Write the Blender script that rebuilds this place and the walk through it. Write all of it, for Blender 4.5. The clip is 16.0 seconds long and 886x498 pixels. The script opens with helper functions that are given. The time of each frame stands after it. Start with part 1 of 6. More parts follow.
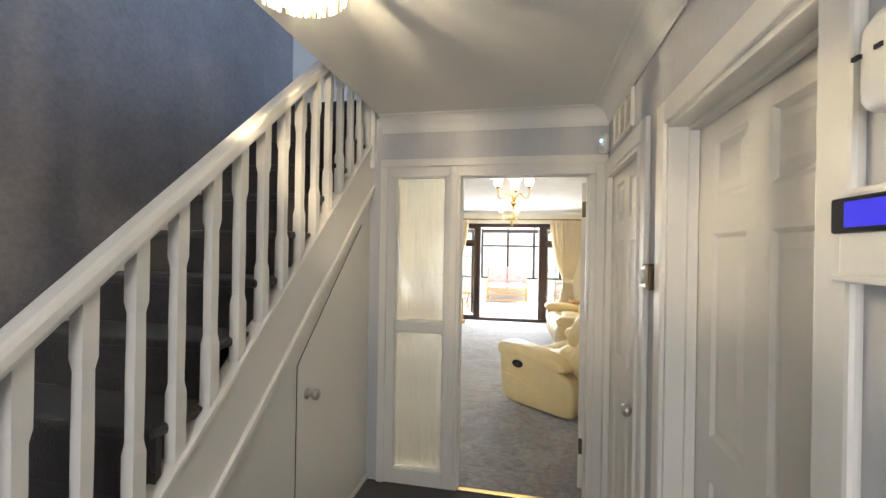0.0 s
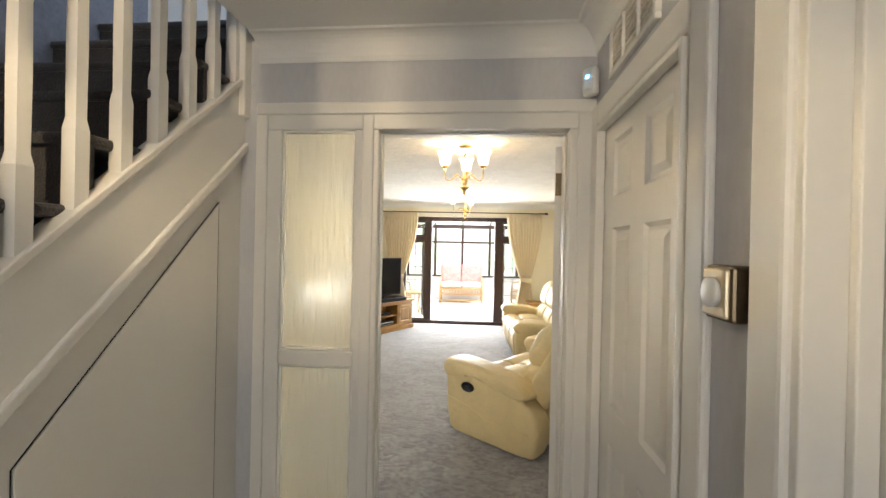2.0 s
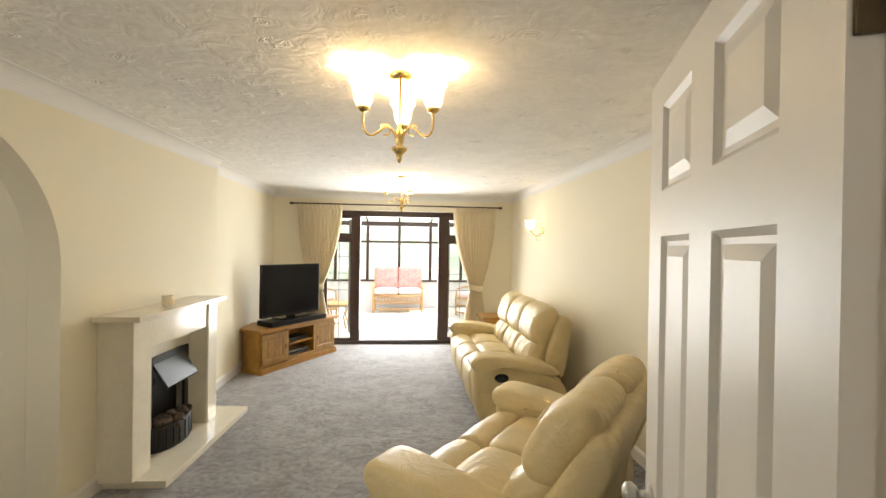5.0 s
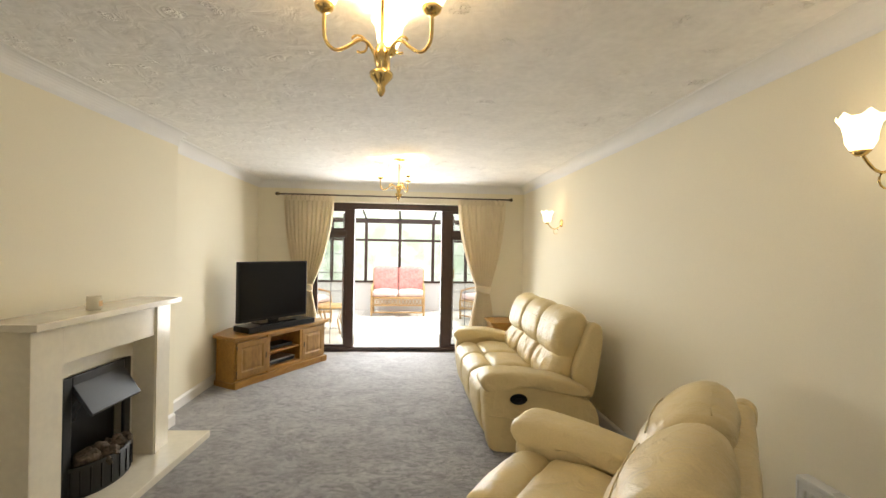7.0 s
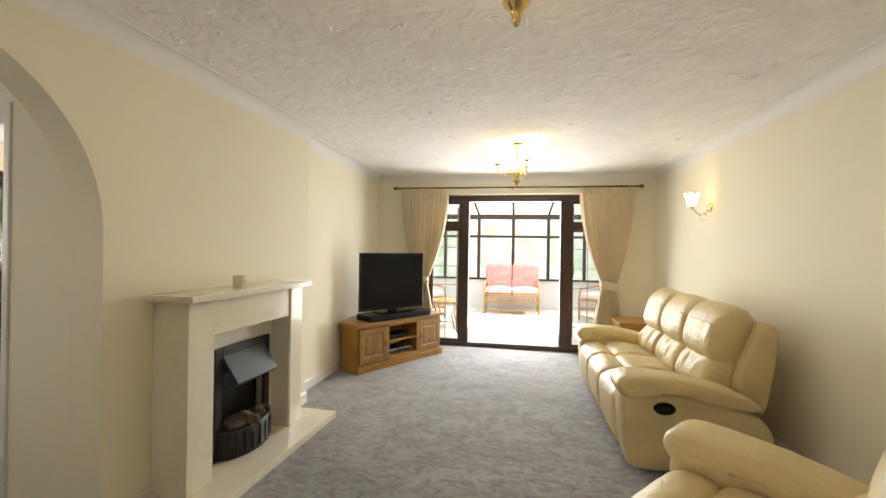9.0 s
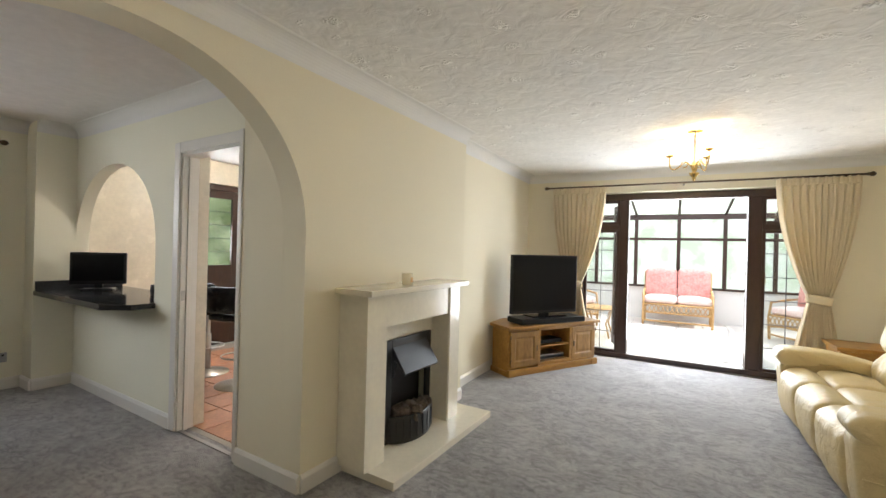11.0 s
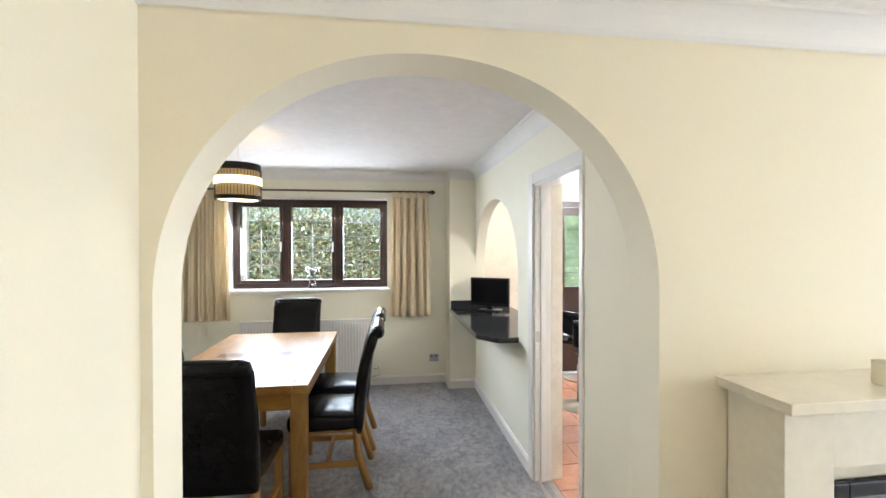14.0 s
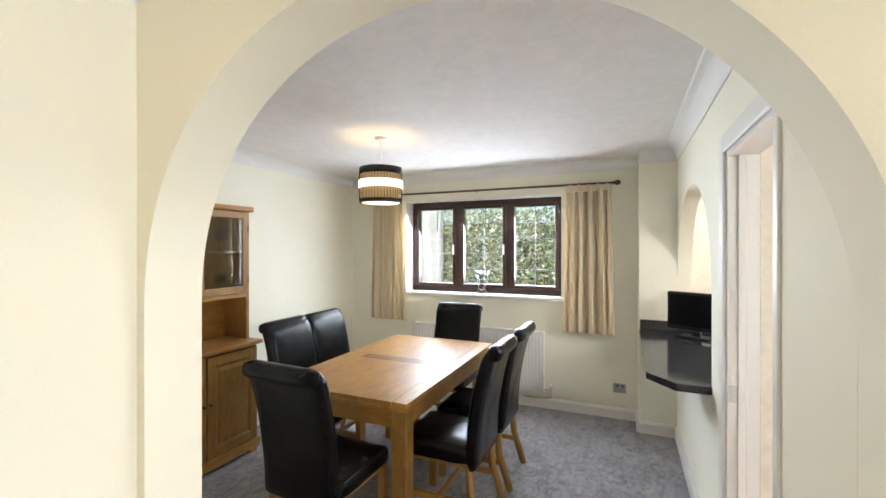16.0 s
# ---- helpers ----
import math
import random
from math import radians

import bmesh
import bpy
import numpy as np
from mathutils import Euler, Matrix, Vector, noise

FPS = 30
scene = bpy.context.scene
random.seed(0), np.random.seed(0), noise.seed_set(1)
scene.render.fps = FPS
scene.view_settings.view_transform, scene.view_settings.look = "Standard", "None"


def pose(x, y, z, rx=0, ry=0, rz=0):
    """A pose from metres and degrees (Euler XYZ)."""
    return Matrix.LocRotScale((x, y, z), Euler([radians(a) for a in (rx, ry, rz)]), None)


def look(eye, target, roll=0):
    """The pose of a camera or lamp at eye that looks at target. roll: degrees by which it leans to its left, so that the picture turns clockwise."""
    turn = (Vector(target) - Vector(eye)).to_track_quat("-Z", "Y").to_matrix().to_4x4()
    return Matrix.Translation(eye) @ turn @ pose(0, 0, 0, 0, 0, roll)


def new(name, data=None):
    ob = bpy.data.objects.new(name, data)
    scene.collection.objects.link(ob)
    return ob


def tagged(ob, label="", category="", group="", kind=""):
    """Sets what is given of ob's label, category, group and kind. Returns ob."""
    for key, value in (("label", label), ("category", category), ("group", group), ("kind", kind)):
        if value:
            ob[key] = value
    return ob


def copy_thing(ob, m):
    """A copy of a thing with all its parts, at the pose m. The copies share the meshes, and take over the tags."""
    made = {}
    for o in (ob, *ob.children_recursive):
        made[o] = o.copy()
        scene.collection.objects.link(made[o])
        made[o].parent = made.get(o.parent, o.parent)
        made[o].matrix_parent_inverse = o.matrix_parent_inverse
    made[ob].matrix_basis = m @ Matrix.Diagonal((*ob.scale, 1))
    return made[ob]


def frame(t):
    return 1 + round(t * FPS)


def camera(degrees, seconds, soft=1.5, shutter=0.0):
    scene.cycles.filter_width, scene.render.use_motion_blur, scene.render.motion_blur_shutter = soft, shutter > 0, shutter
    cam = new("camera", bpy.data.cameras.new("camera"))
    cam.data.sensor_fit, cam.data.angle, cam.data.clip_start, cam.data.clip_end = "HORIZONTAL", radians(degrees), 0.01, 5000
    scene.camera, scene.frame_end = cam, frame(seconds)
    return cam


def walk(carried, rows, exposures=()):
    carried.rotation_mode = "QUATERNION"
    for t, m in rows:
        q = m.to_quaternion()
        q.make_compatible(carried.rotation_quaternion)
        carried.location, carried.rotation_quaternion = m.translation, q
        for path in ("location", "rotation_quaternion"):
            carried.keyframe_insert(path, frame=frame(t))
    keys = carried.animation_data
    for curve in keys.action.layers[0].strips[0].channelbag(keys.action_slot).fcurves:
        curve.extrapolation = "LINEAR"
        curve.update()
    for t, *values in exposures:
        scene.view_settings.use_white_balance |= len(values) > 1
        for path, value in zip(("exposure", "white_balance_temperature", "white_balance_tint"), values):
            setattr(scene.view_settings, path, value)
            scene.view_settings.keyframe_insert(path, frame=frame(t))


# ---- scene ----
cam = camera(92.9, 16.0)
PATH = [
    (0, (0.209, -0.05, 1.53), (-0.183, 1.911, 1.532), 1.0),
    (0.5, (0.225, 0.144, 1.511), (-0.105, 2.116, 1.508), 1.0),
    (1, (0.224, 0.366, 1.496), (-0.038, 2.349, 1.498), 1.1),
    (1.5, (0.225, 0.58, 1.503), (0.019, 2.569, 1.499), 1.1),
    (2, (0.237, 0.862, 1.51), (0.045, 2.853, 1.503), 1.2),
    (2.5, (0.212, 1.142, 1.513), (0.028, 3.133, 1.505), 1.4),
    (3, (0.179, 1.387, 1.519), (0.008, 3.379, 1.509), 1.6),
    (3.5, (0.16, 1.652, 1.507), (0.01, 3.646, 1.502), 1.2),
    (4, (0.147, 1.954, 1.535), (0.095, 3.953, 1.527), 1.2),
    (4.5, (0.15, 2.198, 1.543), (0.203, 4.197, 1.539), 1.1),
    (5, (0.174, 2.438, 1.56), (0.278, 4.435, 1.551), 0.9),
    (7.5, (0.21, 3.221, 1.447), (0.282, 5.219, 1.45), 1.1),
    (8, (0.187, 3.285, 1.419), (0.096, 5.283, 1.42), 1.0),
    (8.5, (0.161, 3.308, 1.386), (-0.081, 5.294, 1.389), 0.9),
    (9, (0.122, 3.328, 1.36), (-0.306, 5.281, 1.36), 0.9),
    (11.3, (-0.029, 3.341, 1.343), (-1.177, 4.979, 1.332), 1.3),
    (11.5, (-0.044, 3.35, 1.357), (-1.269, 4.931, 1.337), 1.1),
    (12, (-0.103, 3.363, 1.387), (-1.53, 4.764, 1.364), 0.9),
    (12.5, (-0.193, 3.423, 1.429), (-1.814, 4.595, 1.402), 0.6),
    (13, (-0.275, 3.557, 1.468), (-2.068, 4.443, 1.446), 0.3),
    (13.5, (-0.354, 3.729, 1.534), (-2.263, 4.322, 1.508), 0.1),
    (14, (-0.463, 3.94, 1.569), (-2.445, 4.208, 1.552), -0.1),
    (14.5, (-0.616, 4.164, 1.632), (-2.616, 4.138, 1.604), -0.4),
    (15, (-0.752, 4.347, 1.585), (-2.727, 4.032, 1.583), -0.4),
    (15.5, (-0.893, 4.427, 1.558), (-2.816, 3.878, 1.563), 0.1),
    (16, (-1.054, 4.525, 1.571), (-2.889, 3.73, 1.567), -0.0),
]
EXPOSURES = [(0.0, 0.84, 6250, 10), (1.5, 0.74, 6500, 10), (3.0, 0.7, 6650, 10), (5.0, 0.42, 6900, 10), (7.5, 0.17, 6900, 10), (9.0, 0.16, 6900, 10), (11.5, 0.10, 6250, 10), (12.0, 0.24, 6200, 10), (12.5, 0.5, 6000, 10), (13.0, 0.95, 5800, 10), (14.0, 1.14, 5750, 10), (15.0, 1.2, 5750, 10), (16.0, 1.2, 5800, 10)]
walk(cam, [(t, look(eye, target, roll)) for t, eye, target, roll in PATH], EXPOSURES)

# ---- world and sun ----
world = bpy.data.worlds.new("sky")
scene.world = world
world.use_nodes = True
wn = world.node_tree
sky = wn.nodes.new("ShaderNodeTexSky")
sky.sky_type, sky.sun_disc = "NISHITA", False
sky.sun_elevation, sky.sun_rotation = radians(54), radians(74)
wn.links.new(sky.outputs[0], wn.nodes["Background"].inputs[0])
wn.nodes["Background"].inputs[1].default_value = 0.15


def lamp(name, kind, at, power, color, size=0.04, aim=None, size_y=None):
    data = bpy.data.lights.new(name, kind)
    data.energy, data.color = power, color
    ob = new(name, data)
    ob.matrix_world = look(at, aim) if aim else Matrix.Translation(at)
    if kind == "AREA":
        data.shape, data.size, data.size_y = "RECTANGLE", size, size_y or size
    elif kind == "SUN":
        data.angle = size
    else:
        data.shadow_soft_size = size
    return ob


lamp("sun", "SUN", (0, 0, 20), 5.0, (1.0, 0.95, 0.87), radians(0.6), (-14.0, -4.0, 0.0))

# the living room stands slightly askew to the hall and the dining room
SKEW = Matrix.Translation((-1.72, 4.9, 0)) @ Matrix.Rotation(radians(2.5), 4, "Z") @ Matrix.Translation((1.72, -4.9, 0))
FLAT = Matrix.Identity(4)
XF = FLAT
BULB = (1.0, 0.79, 0.50)


def spot_at(x, y, z):
    return (XF @ Vector((x, y, z)))[:]


# area lamps that stand in for the daylight at the openings
lamp("daylight_patio", "AREA", (SKEW @ Vector((0.0, 9.42, 1.1)))[:], 104, (0.93, 0.97, 1.0), 2.0, (SKEW @ Vector((0.0, 5.0, 0.4)))[:], 1.9)
lamp("daylight_conservatory", "AREA", (SKEW @ Vector((0.0, 11.3, 2.40)))[:], 135, (0.95, 0.98, 1.0), 4.4, (SKEW @ Vector((0.0, 11.31, 0.0)))[:], 3.4)
lamp("daylight_dining", "AREA", (-5.62, 3.09, 1.6), 62, (0.96, 0.98, 1.0), 1.6, (-3.0, 3.3, -0.3), 0.95)
lamp("daylight_kitchen", "AREA", (-5.42, 6.45, 1.6), 25, (0.93, 0.97, 1.0), 0.7, (-3.0, 6.0, 1.0), 0.95)
lamp("daylight_landing", "AREA", (0.6, 2.55, 3.25), 20, (0.62, 0.78, 1.0), 0.9, (-1.6, 3.0, 3.0), 0.8)
# fill lamp added at the unseen hall end; no door opening is built
lamp("hall_fill", "AREA", (-0.1, -1.55, 1.5), 15, (1.0, 0.96, 0.90), 0.7, (0.0, 2.0, 1.2), 1.2)

# ---- materials ----


def nodes_of(mat):
    mat.use_nodes = True
    nt = mat.node_tree
    return nt, nt.nodes, nt.links, nt.nodes["Principled BSDF"]


def material(name, color, rough=0.6, metal=0.0, var=0.10, scale=3.0, fine=60.0, bump=0.15, depth=0.002, stretch=(1, 1, 1), second=None, coat=0.0, sheen=0.0, rvar=0.08):
    """A surface with variation at two scales: broad tone and fine grain with relief."""
    mat = bpy.data.materials.new(name)
    nt, n, l, b = nodes_of(mat)
    tc = n.new("ShaderNodeTexCoord")
    mp = n.new("ShaderNodeMapping")
    mp.inputs["Scale"].default_value = stretch
    l.new(tc.outputs["Object"], mp.inputs[0])
    broad, grain = n.new("ShaderNodeTexNoise"), n.new("ShaderNodeTexNoise")
    broad.inputs["Scale"].default_value, broad.inputs["Detail"].default_value = scale, 4
    grain.inputs["Scale"].default_value, grain.inputs["Detail"].default_value = fine, 6
    l.new(mp.outputs[0], broad.inputs[0])
    l.new(mp.outputs[0], grain.inputs[0])
    mix = n.new("ShaderNodeMath")
    mix.operation = "MULTIPLY_ADD"
    l.new(grain.outputs[0], mix.inputs[0])
    mix.inputs[1].default_value = 0.5
    half = n.new("ShaderNodeMath")
    half.operation = "MULTIPLY"
    half.inputs[1].default_value = 0.5
    l.new(broad.outputs[0], half.inputs[0])
    l.new(half.outputs[0], mix.inputs[2])
    ramp = n.new("ShaderNodeValToRGB")
    dark = second if second else tuple(c * (1 - var) for c in color)
    lite = color if second else tuple(min(1, c * (1 + var)) for c in color)
    ramp.color_ramp.elements[0].position, ramp.color_ramp.elements[0].color = 0.33, (*dark, 1)
    ramp.color_ramp.elements[1].position, ramp.color_ramp.elements[1].color = 0.67, (*lite, 1)
    l.new(mix.outputs[0], ramp.inputs[0])
    l.new(ramp.outputs[0], b.inputs["Base Color"])
    b.inputs["Metallic"].default_value = metal
    rr = n.new("ShaderNodeMapRange")
    rr.inputs["To Min"].default_value, rr.inputs["To Max"].default_value = max(0.02, rough - rvar), min(1, rough + rvar)
    l.new(broad.outputs[0], rr.inputs[0])
    l.new(rr.outputs[0], b.inputs["Roughness"])
    b.inputs["Coat Weight"].default_value = coat
    b.inputs["Sheen Weight"].default_value = sheen
    if bump:
        bp = n.new("ShaderNodeBump")
        bp.inputs["Strength"].default_value, bp.inputs["Distance"].default_value = bump, depth
        l.new(grain.outputs[0], bp.inputs["Height"])
        l.new(bp.outputs[0], b.inputs["Normal"])
    return mat


def glass(name, tint=(1, 1, 1), rough=0.0, wave=0.0, clear=0.9):
    """Glass that lets most light pass and mirrors a little; wave gives a rippled, obscured pane."""
    mat = bpy.data.materials.new(name)
    nt, n, l, b = nodes_of(mat)
    b.inputs["Base Color"].default_value = (*tint, 1)
    b.inputs["Transmission Weight"].default_value = 1.0
    b.inputs["Roughness"].default_value = rough
    b.inputs["IOR"].default_value = 1.45
    out = n["Material Output"]
    if wave:
        tc, mp, nz, bp = n.new("ShaderNodeTexCoord"), n.new("ShaderNodeMapping"), n.new("ShaderNodeTexNoise"), n.new("ShaderNodeBump")
        mp.inputs["Scale"].default_value = (45, 45, 5)
        nz.inputs["Scale"].default_value, nz.inputs["Detail"].default_value = 1.0, 3
        bp.inputs["Strength"].default_value, bp.inputs["Distance"].default_value = wave, 0.01
        l.new(tc.outputs["Object"], mp.inputs[0])
        l.new(mp.outputs[0], nz.inputs[0])
        l.new(nz.outputs[0], bp.inputs["Height"])
        l.new(bp.outputs[0], b.inputs["Normal"])
    else:
        tr, gl, mx, fr = n.new("ShaderNodeBsdfTransparent"), n.new("ShaderNodeBsdfGlossy"), n.new("ShaderNodeMixShader"), n.new("ShaderNodeLayerWeight")
        tr.inputs[0].default_value = (*(clear * c for c in tint), 1)
        gl.inputs["Roughness"].default_value = 0.01
        fr.inputs["Blend"].default_value = 0.35
        rm = n.new("ShaderNodeMapRange")
        rm.inputs["To Min"].default_value, rm.inputs["To Max"].default_value = 0.04, 0.55
        l.new(fr.outputs["Facing"], rm.inputs[0])
        l.new(rm.outputs[0], mx.inputs[0])
        l.new(tr.outputs[0], mx.inputs[1])
        l.new(gl.outputs[0], mx.inputs[2])
        l.new(mx.outputs[0], out.inputs[0])
    return mat


def glow(name, color, strength, base=(0.85, 0.82, 0.75)):
    mat = bpy.data.materials.new(name)
    nt, n, l, b = nodes_of(mat)
    b.inputs["Base Color"].default_value = (*base, 1)
    b.inputs["Roughness"].default_value = 0.3
    b.inputs["Emission Color"].default_value = (*color, 1)
    b.inputs["Emission Strength"].default_value = strength
    return mat


def opal(name, color, strength, clear=0.45):
    """Lit opal glass that lets part of its bulb's light straight through."""
    mat = glow(name, color, strength)
    nt, n, l, b = nodes_of(mat)
    tr, mx = n.new("ShaderNodeBsdfTransparent"), n.new("ShaderNodeMixShader")
    tr.inputs[0].default_value = (1.0, 0.93, 0.80, 1)
    mx.inputs[0].default_value = clear
    l.new(b.outputs[0], mx.inputs[1])
    l.new(tr.outputs[0], mx.inputs[2])
    l.new(mx.outputs[0], n["Material Output"].inputs[0])
    return mat


def wood(name, light, dark, rough=0.48, across=28.0, along=1.6, axis="X", coat=0.04):
    """Timber: long grain along one axis, with broad tone changes and pores."""
    mat = material(name, light, rough, second=dark, scale=2.2, fine=across, bump=0.12, depth=0.001, coat=coat)
    s = {"X": (along / across * 6, 1, 1), "Y": (1, along / across * 6, 1), "Z": (1, 1, along / across * 6)}[axis]
    for nd in mat.node_tree.nodes:
        if nd.type == "MAPPING":
            nd.inputs["Scale"].default_value = s
        if nd.type == "TEX_NOISE":
            nd.inputs["Distortion"].default_value = 0.6
    return mat


def swirl_ceiling(name):
    """White embossed ceiling paper: mottled ground, small flaky clusters and faint brushed arcs round them."""
    mat = material(name, (0.88, 0.862, 0.835), 0.85, var=0.07, scale=6.0, fine=26, bump=0.2, depth=0.002)
    nt, n, l, b = nodes_of(mat)

    def math_node(kind, first, second):
        nd = n.new("ShaderNodeMath")
        nd.operation = kind
        for k, src in enumerate((first, second)):
            if isinstance(src, (int, float)):
                nd.inputs[k].default_value = src
            elif src is not None:
                l.new(src, nd.inputs[k])
        return nd.outputs[0]

    def span(src, lo, hi):
        nd = n.new("ShaderNodeMapRange")
        nd.inputs["From Min"].default_value, nd.inputs["From Max"].default_value = lo, hi
        l.new(src, nd.inputs[0])
        return nd.outputs[0]

    def cloud(scale, detail, twist, src):
        nd = n.new("ShaderNodeTexNoise")
        nd.inputs["Scale"].default_value, nd.inputs["Detail"].default_value, nd.inputs["Distortion"].default_value = scale, detail, twist
        l.new(src, nd.inputs[0])
        return nd
    tc = n.new("ShaderNodeTexCoord")
    at = tc.outputs["Object"]
    wob = n.new("ShaderNodeMixRGB")
    wob.blend_type, wob.inputs[0].default_value = "ADD", 0.12
    l.new(at, wob.inputs[1])
    l.new(cloud(6, 2, 0, at).outputs[1], wob.inputs[2])
    vo = n.new("ShaderNodeTexVoronoi")
    vo.inputs["Scale"].default_value = 5.2
    l.new(wob.outputs[0], vo.inputs[0])
    dist = vo.outputs["Distance"]
    gate = span(cloud(3.1, 2, 0, at).outputs[0], 0.30, 0.46)
    core = math_node("MULTIPLY", span(dist, 0.26, 0.08), gate)
    flake = math_node("MULTIPLY", span(cloud(24, 3, 1.6, at).outputs[0], 0.46, 0.62), core)
    arcs = math_node("SINE", math_node("ADD", math_node("MULTIPLY", dist, 52.0), math_node("MULTIPLY", cloud(5, 2, 0, at).outputs[0], 16.0)), None)
    arcs = math_node("MULTIPLY", arcs, math_node("MULTIPLY", span(dist, 0.55, 0.15), span(cloud(7, 2, 0.5, at).outputs[0], 0.50, 0.70)))
    mottle = math_node("MULTIPLY", cloud(8.5, 4, 1.0, at).outputs[0], 1.1)
    height = math_node("ADD", math_node("ADD", math_node("MULTIPLY", flake, 1.6), math_node("MULTIPLY", arcs, 0.14)), mottle)
    bp = n.new("ShaderNodeBump")
    bp.inputs["Strength"].default_value, bp.inputs["Distance"].default_value = 0.9, 0.012
    l.new(height, bp.inputs["Height"])
    l.new(b.inputs["Normal"].links[0].from_socket, bp.inputs["Normal"])
    l.new(bp.outputs[0], b.inputs["Normal"])
    return mat


CREAM = material("cream_wall_paint", (0.83, 0.77, 0.61), 0.75, var=0.025, scale=1.2, fine=180, bump=0.10, depth=0.001)
PALE = material("pale_ivory_wall_paint", (0.86, 0.84, 0.70), 0.75, var=0.025, scale=1.2, fine=180, bump=0.10, depth=0.001)
HALLP = material("pale_grey_wallpaper", (0.56, 0.56, 0.58), 0.8, var=0.06, scale=5, fine=55, bump=0.25, depth=0.002, stretch=(1, 1, 0.35))
NAVY = material("blue_grey_textured_wallpaper", (0.15, 0.15, 0.172), 0.7, var=0.22, scale=5, fine=48, bump=0.5, depth=0.003)
WHITE = material("white_gloss_paint", (0.78, 0.76, 0.72), 0.40, var=0.012, scale=2, fine=70, bump=0.04, depth=0.0005, rvar=0.03)
MATTW = material("white_matt_paint", (0.80, 0.79, 0.77), 0.8, var=0.02, scale=1.5, fine=120, bump=0.1, depth=0.001)
CEIL = swirl_ceiling("white_embossed_ceiling_paper")
CARPET = material("grey_pile_carpet", (0.40, 0.385, 0.395), 0.95, second=(0.23, 0.22, 0.226), scale=26, fine=190, bump=0.8, depth=0.008, sheen=0.45)
STAIRC = material("dark_grey_stair_carpet", (0.07, 0.064, 0.064), 0.95, second=(0.028, 0.026, 0.026), scale=8, fine=140, bump=0.8, depth=0.006, sheen=0.2)
LEATHER = material("cream_leather", (0.66, 0.53, 0.285), 0.42, var=0.07, scale=7, fine=150, bump=0.18, depth=0.0015, coat=0.03)
BLACKL = material("black_leather", (0.006, 0.0056, 0.0056), 0.24, var=0.25, scale=9, fine=170, bump=0.14, depth=0.0015)
OAK = wood("oak_along_x", (0.45, 0.238, 0.054), (0.26, 0.122, 0.027), axis="X", rough=0.38)
OAKY = wood("oak_along_y", (0.45, 0.236, 0.054), (0.26, 0.122, 0.027), axis="Y", rough=0.38)
OAKZ = wood("oak_upright", (0.38, 0.205, 0.050), (0.21, 0.106, 0.024), axis="Z")
DOAK = wood("dark_oak_inlay", (0.20, 0.098, 0.032), (0.12, 0.055, 0.017), axis="Y")
CANE = wood("honey_cane", (0.62, 0.40, 0.17), (0.45, 0.25, 0.09), axis="X")
BROWN = wood("dark_brown_frame_foil", (0.055, 0.025, 0.016), (0.030, 0.013, 0.009), rough=0.35, axis="Z")
BLACK = material("black_plastic", (0.012, 0.012, 0.013), 0.3, var=0.2, bump=0.03)
SCREEN = material("dark_screen_glass", (0.008, 0.008, 0.009), 0.08, var=0.1, bump=0.0, rvar=0.02)
IRON = material("black_cast_iron", (0.016, 0.016, 0.017), 0.45, 0.3, var=0.3, fine=120, bump=0.3)
STEEL = material("brushed_steel", (0.55, 0.54, 0.52), 0.3, 1.0, var=0.08, fine=200, bump=0.05)
BRASS = material("polished_brass", (0.80, 0.58, 0.24), 0.2, 1.0, var=0.1, fine=80, bump=0.03)
BRONZE = material("antique_bronze", (0.13, 0.10, 0.065), 0.35, 1.0, var=0.2, fine=80, bump=0.1)
MARBLE = material("cream_polished_marble", (0.80, 0.75, 0.63), 0.16, var=0.05, scale=5, fine=30, bump=0.0, coat=0.2)
LOG = material("charred_coal", (0.10, 0.075, 0.055), 0.9, var=0.7, scale=18, fine=60, bump=1.0, depth=0.01)
CURTAIN = material("cream_curtain_cloth", (0.84, 0.74, 0.54), 0.85, var=0.05, scale=4, fine=240, bump=0.3, depth=0.001, sheen=0.2)
GRANITE = material("black_speckled_worktop", (0.028, 0.028, 0.030), 0.12, var=0.9, scale=70, fine=240, bump=0.0)
TERRA = material("terracotta_tile", (0.50, 0.25, 0.15), 0.4, var=0.2, scale=6, fine=50, bump=0.15)
GROUT = material("grey_grout", (0.42, 0.38, 0.34), 0.9, var=0.15)
TILEW = material("beige_wall_tile", (0.74, 0.68, 0.56), 0.25, var=0.08, scale=7, fine=30, bump=0.06)
RADW = material("white_radiator_enamel", (0.80, 0.79, 0.76), 0.3, var=0.02, bump=0.03)
PLASTW = material("white_plastic", (0.78, 0.77, 0.74), 0.35, var=0.03, bump=0.03)
PINK = material("pink_patterned_cushion_cloth", (0.80, 0.46, 0.42), 0.9, second=(0.66, 0.24, 0.22), scale=9, fine=30, bump=0.3, depth=0.002)
PALECUSH = material("pale_pink_seat_cloth", (0.84, 0.70, 0.66), 0.9, second=(0.76, 0.52, 0.48), scale=9, fine=30, bump=0.3, depth=0.002)
PAVER = material("pale_conservatory_tile", (0.72, 0.69, 0.64), 0.35, var=0.06, scale=5, fine=40, bump=0.05)
LEAF = material("hedge_leaf", (0.48, 0.52, 0.35), 0.28, second=(0.20, 0.24, 0.11), scale=5, fine=40, bump=0.2)
LEAFY = material("yellowing_hedge_leaf", (0.50, 0.36, 0.14), 0.5, second=(0.24, 0.17, 0.06), scale=5, fine=40, bump=0.2)
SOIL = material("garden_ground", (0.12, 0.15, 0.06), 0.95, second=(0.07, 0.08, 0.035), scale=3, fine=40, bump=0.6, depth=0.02)
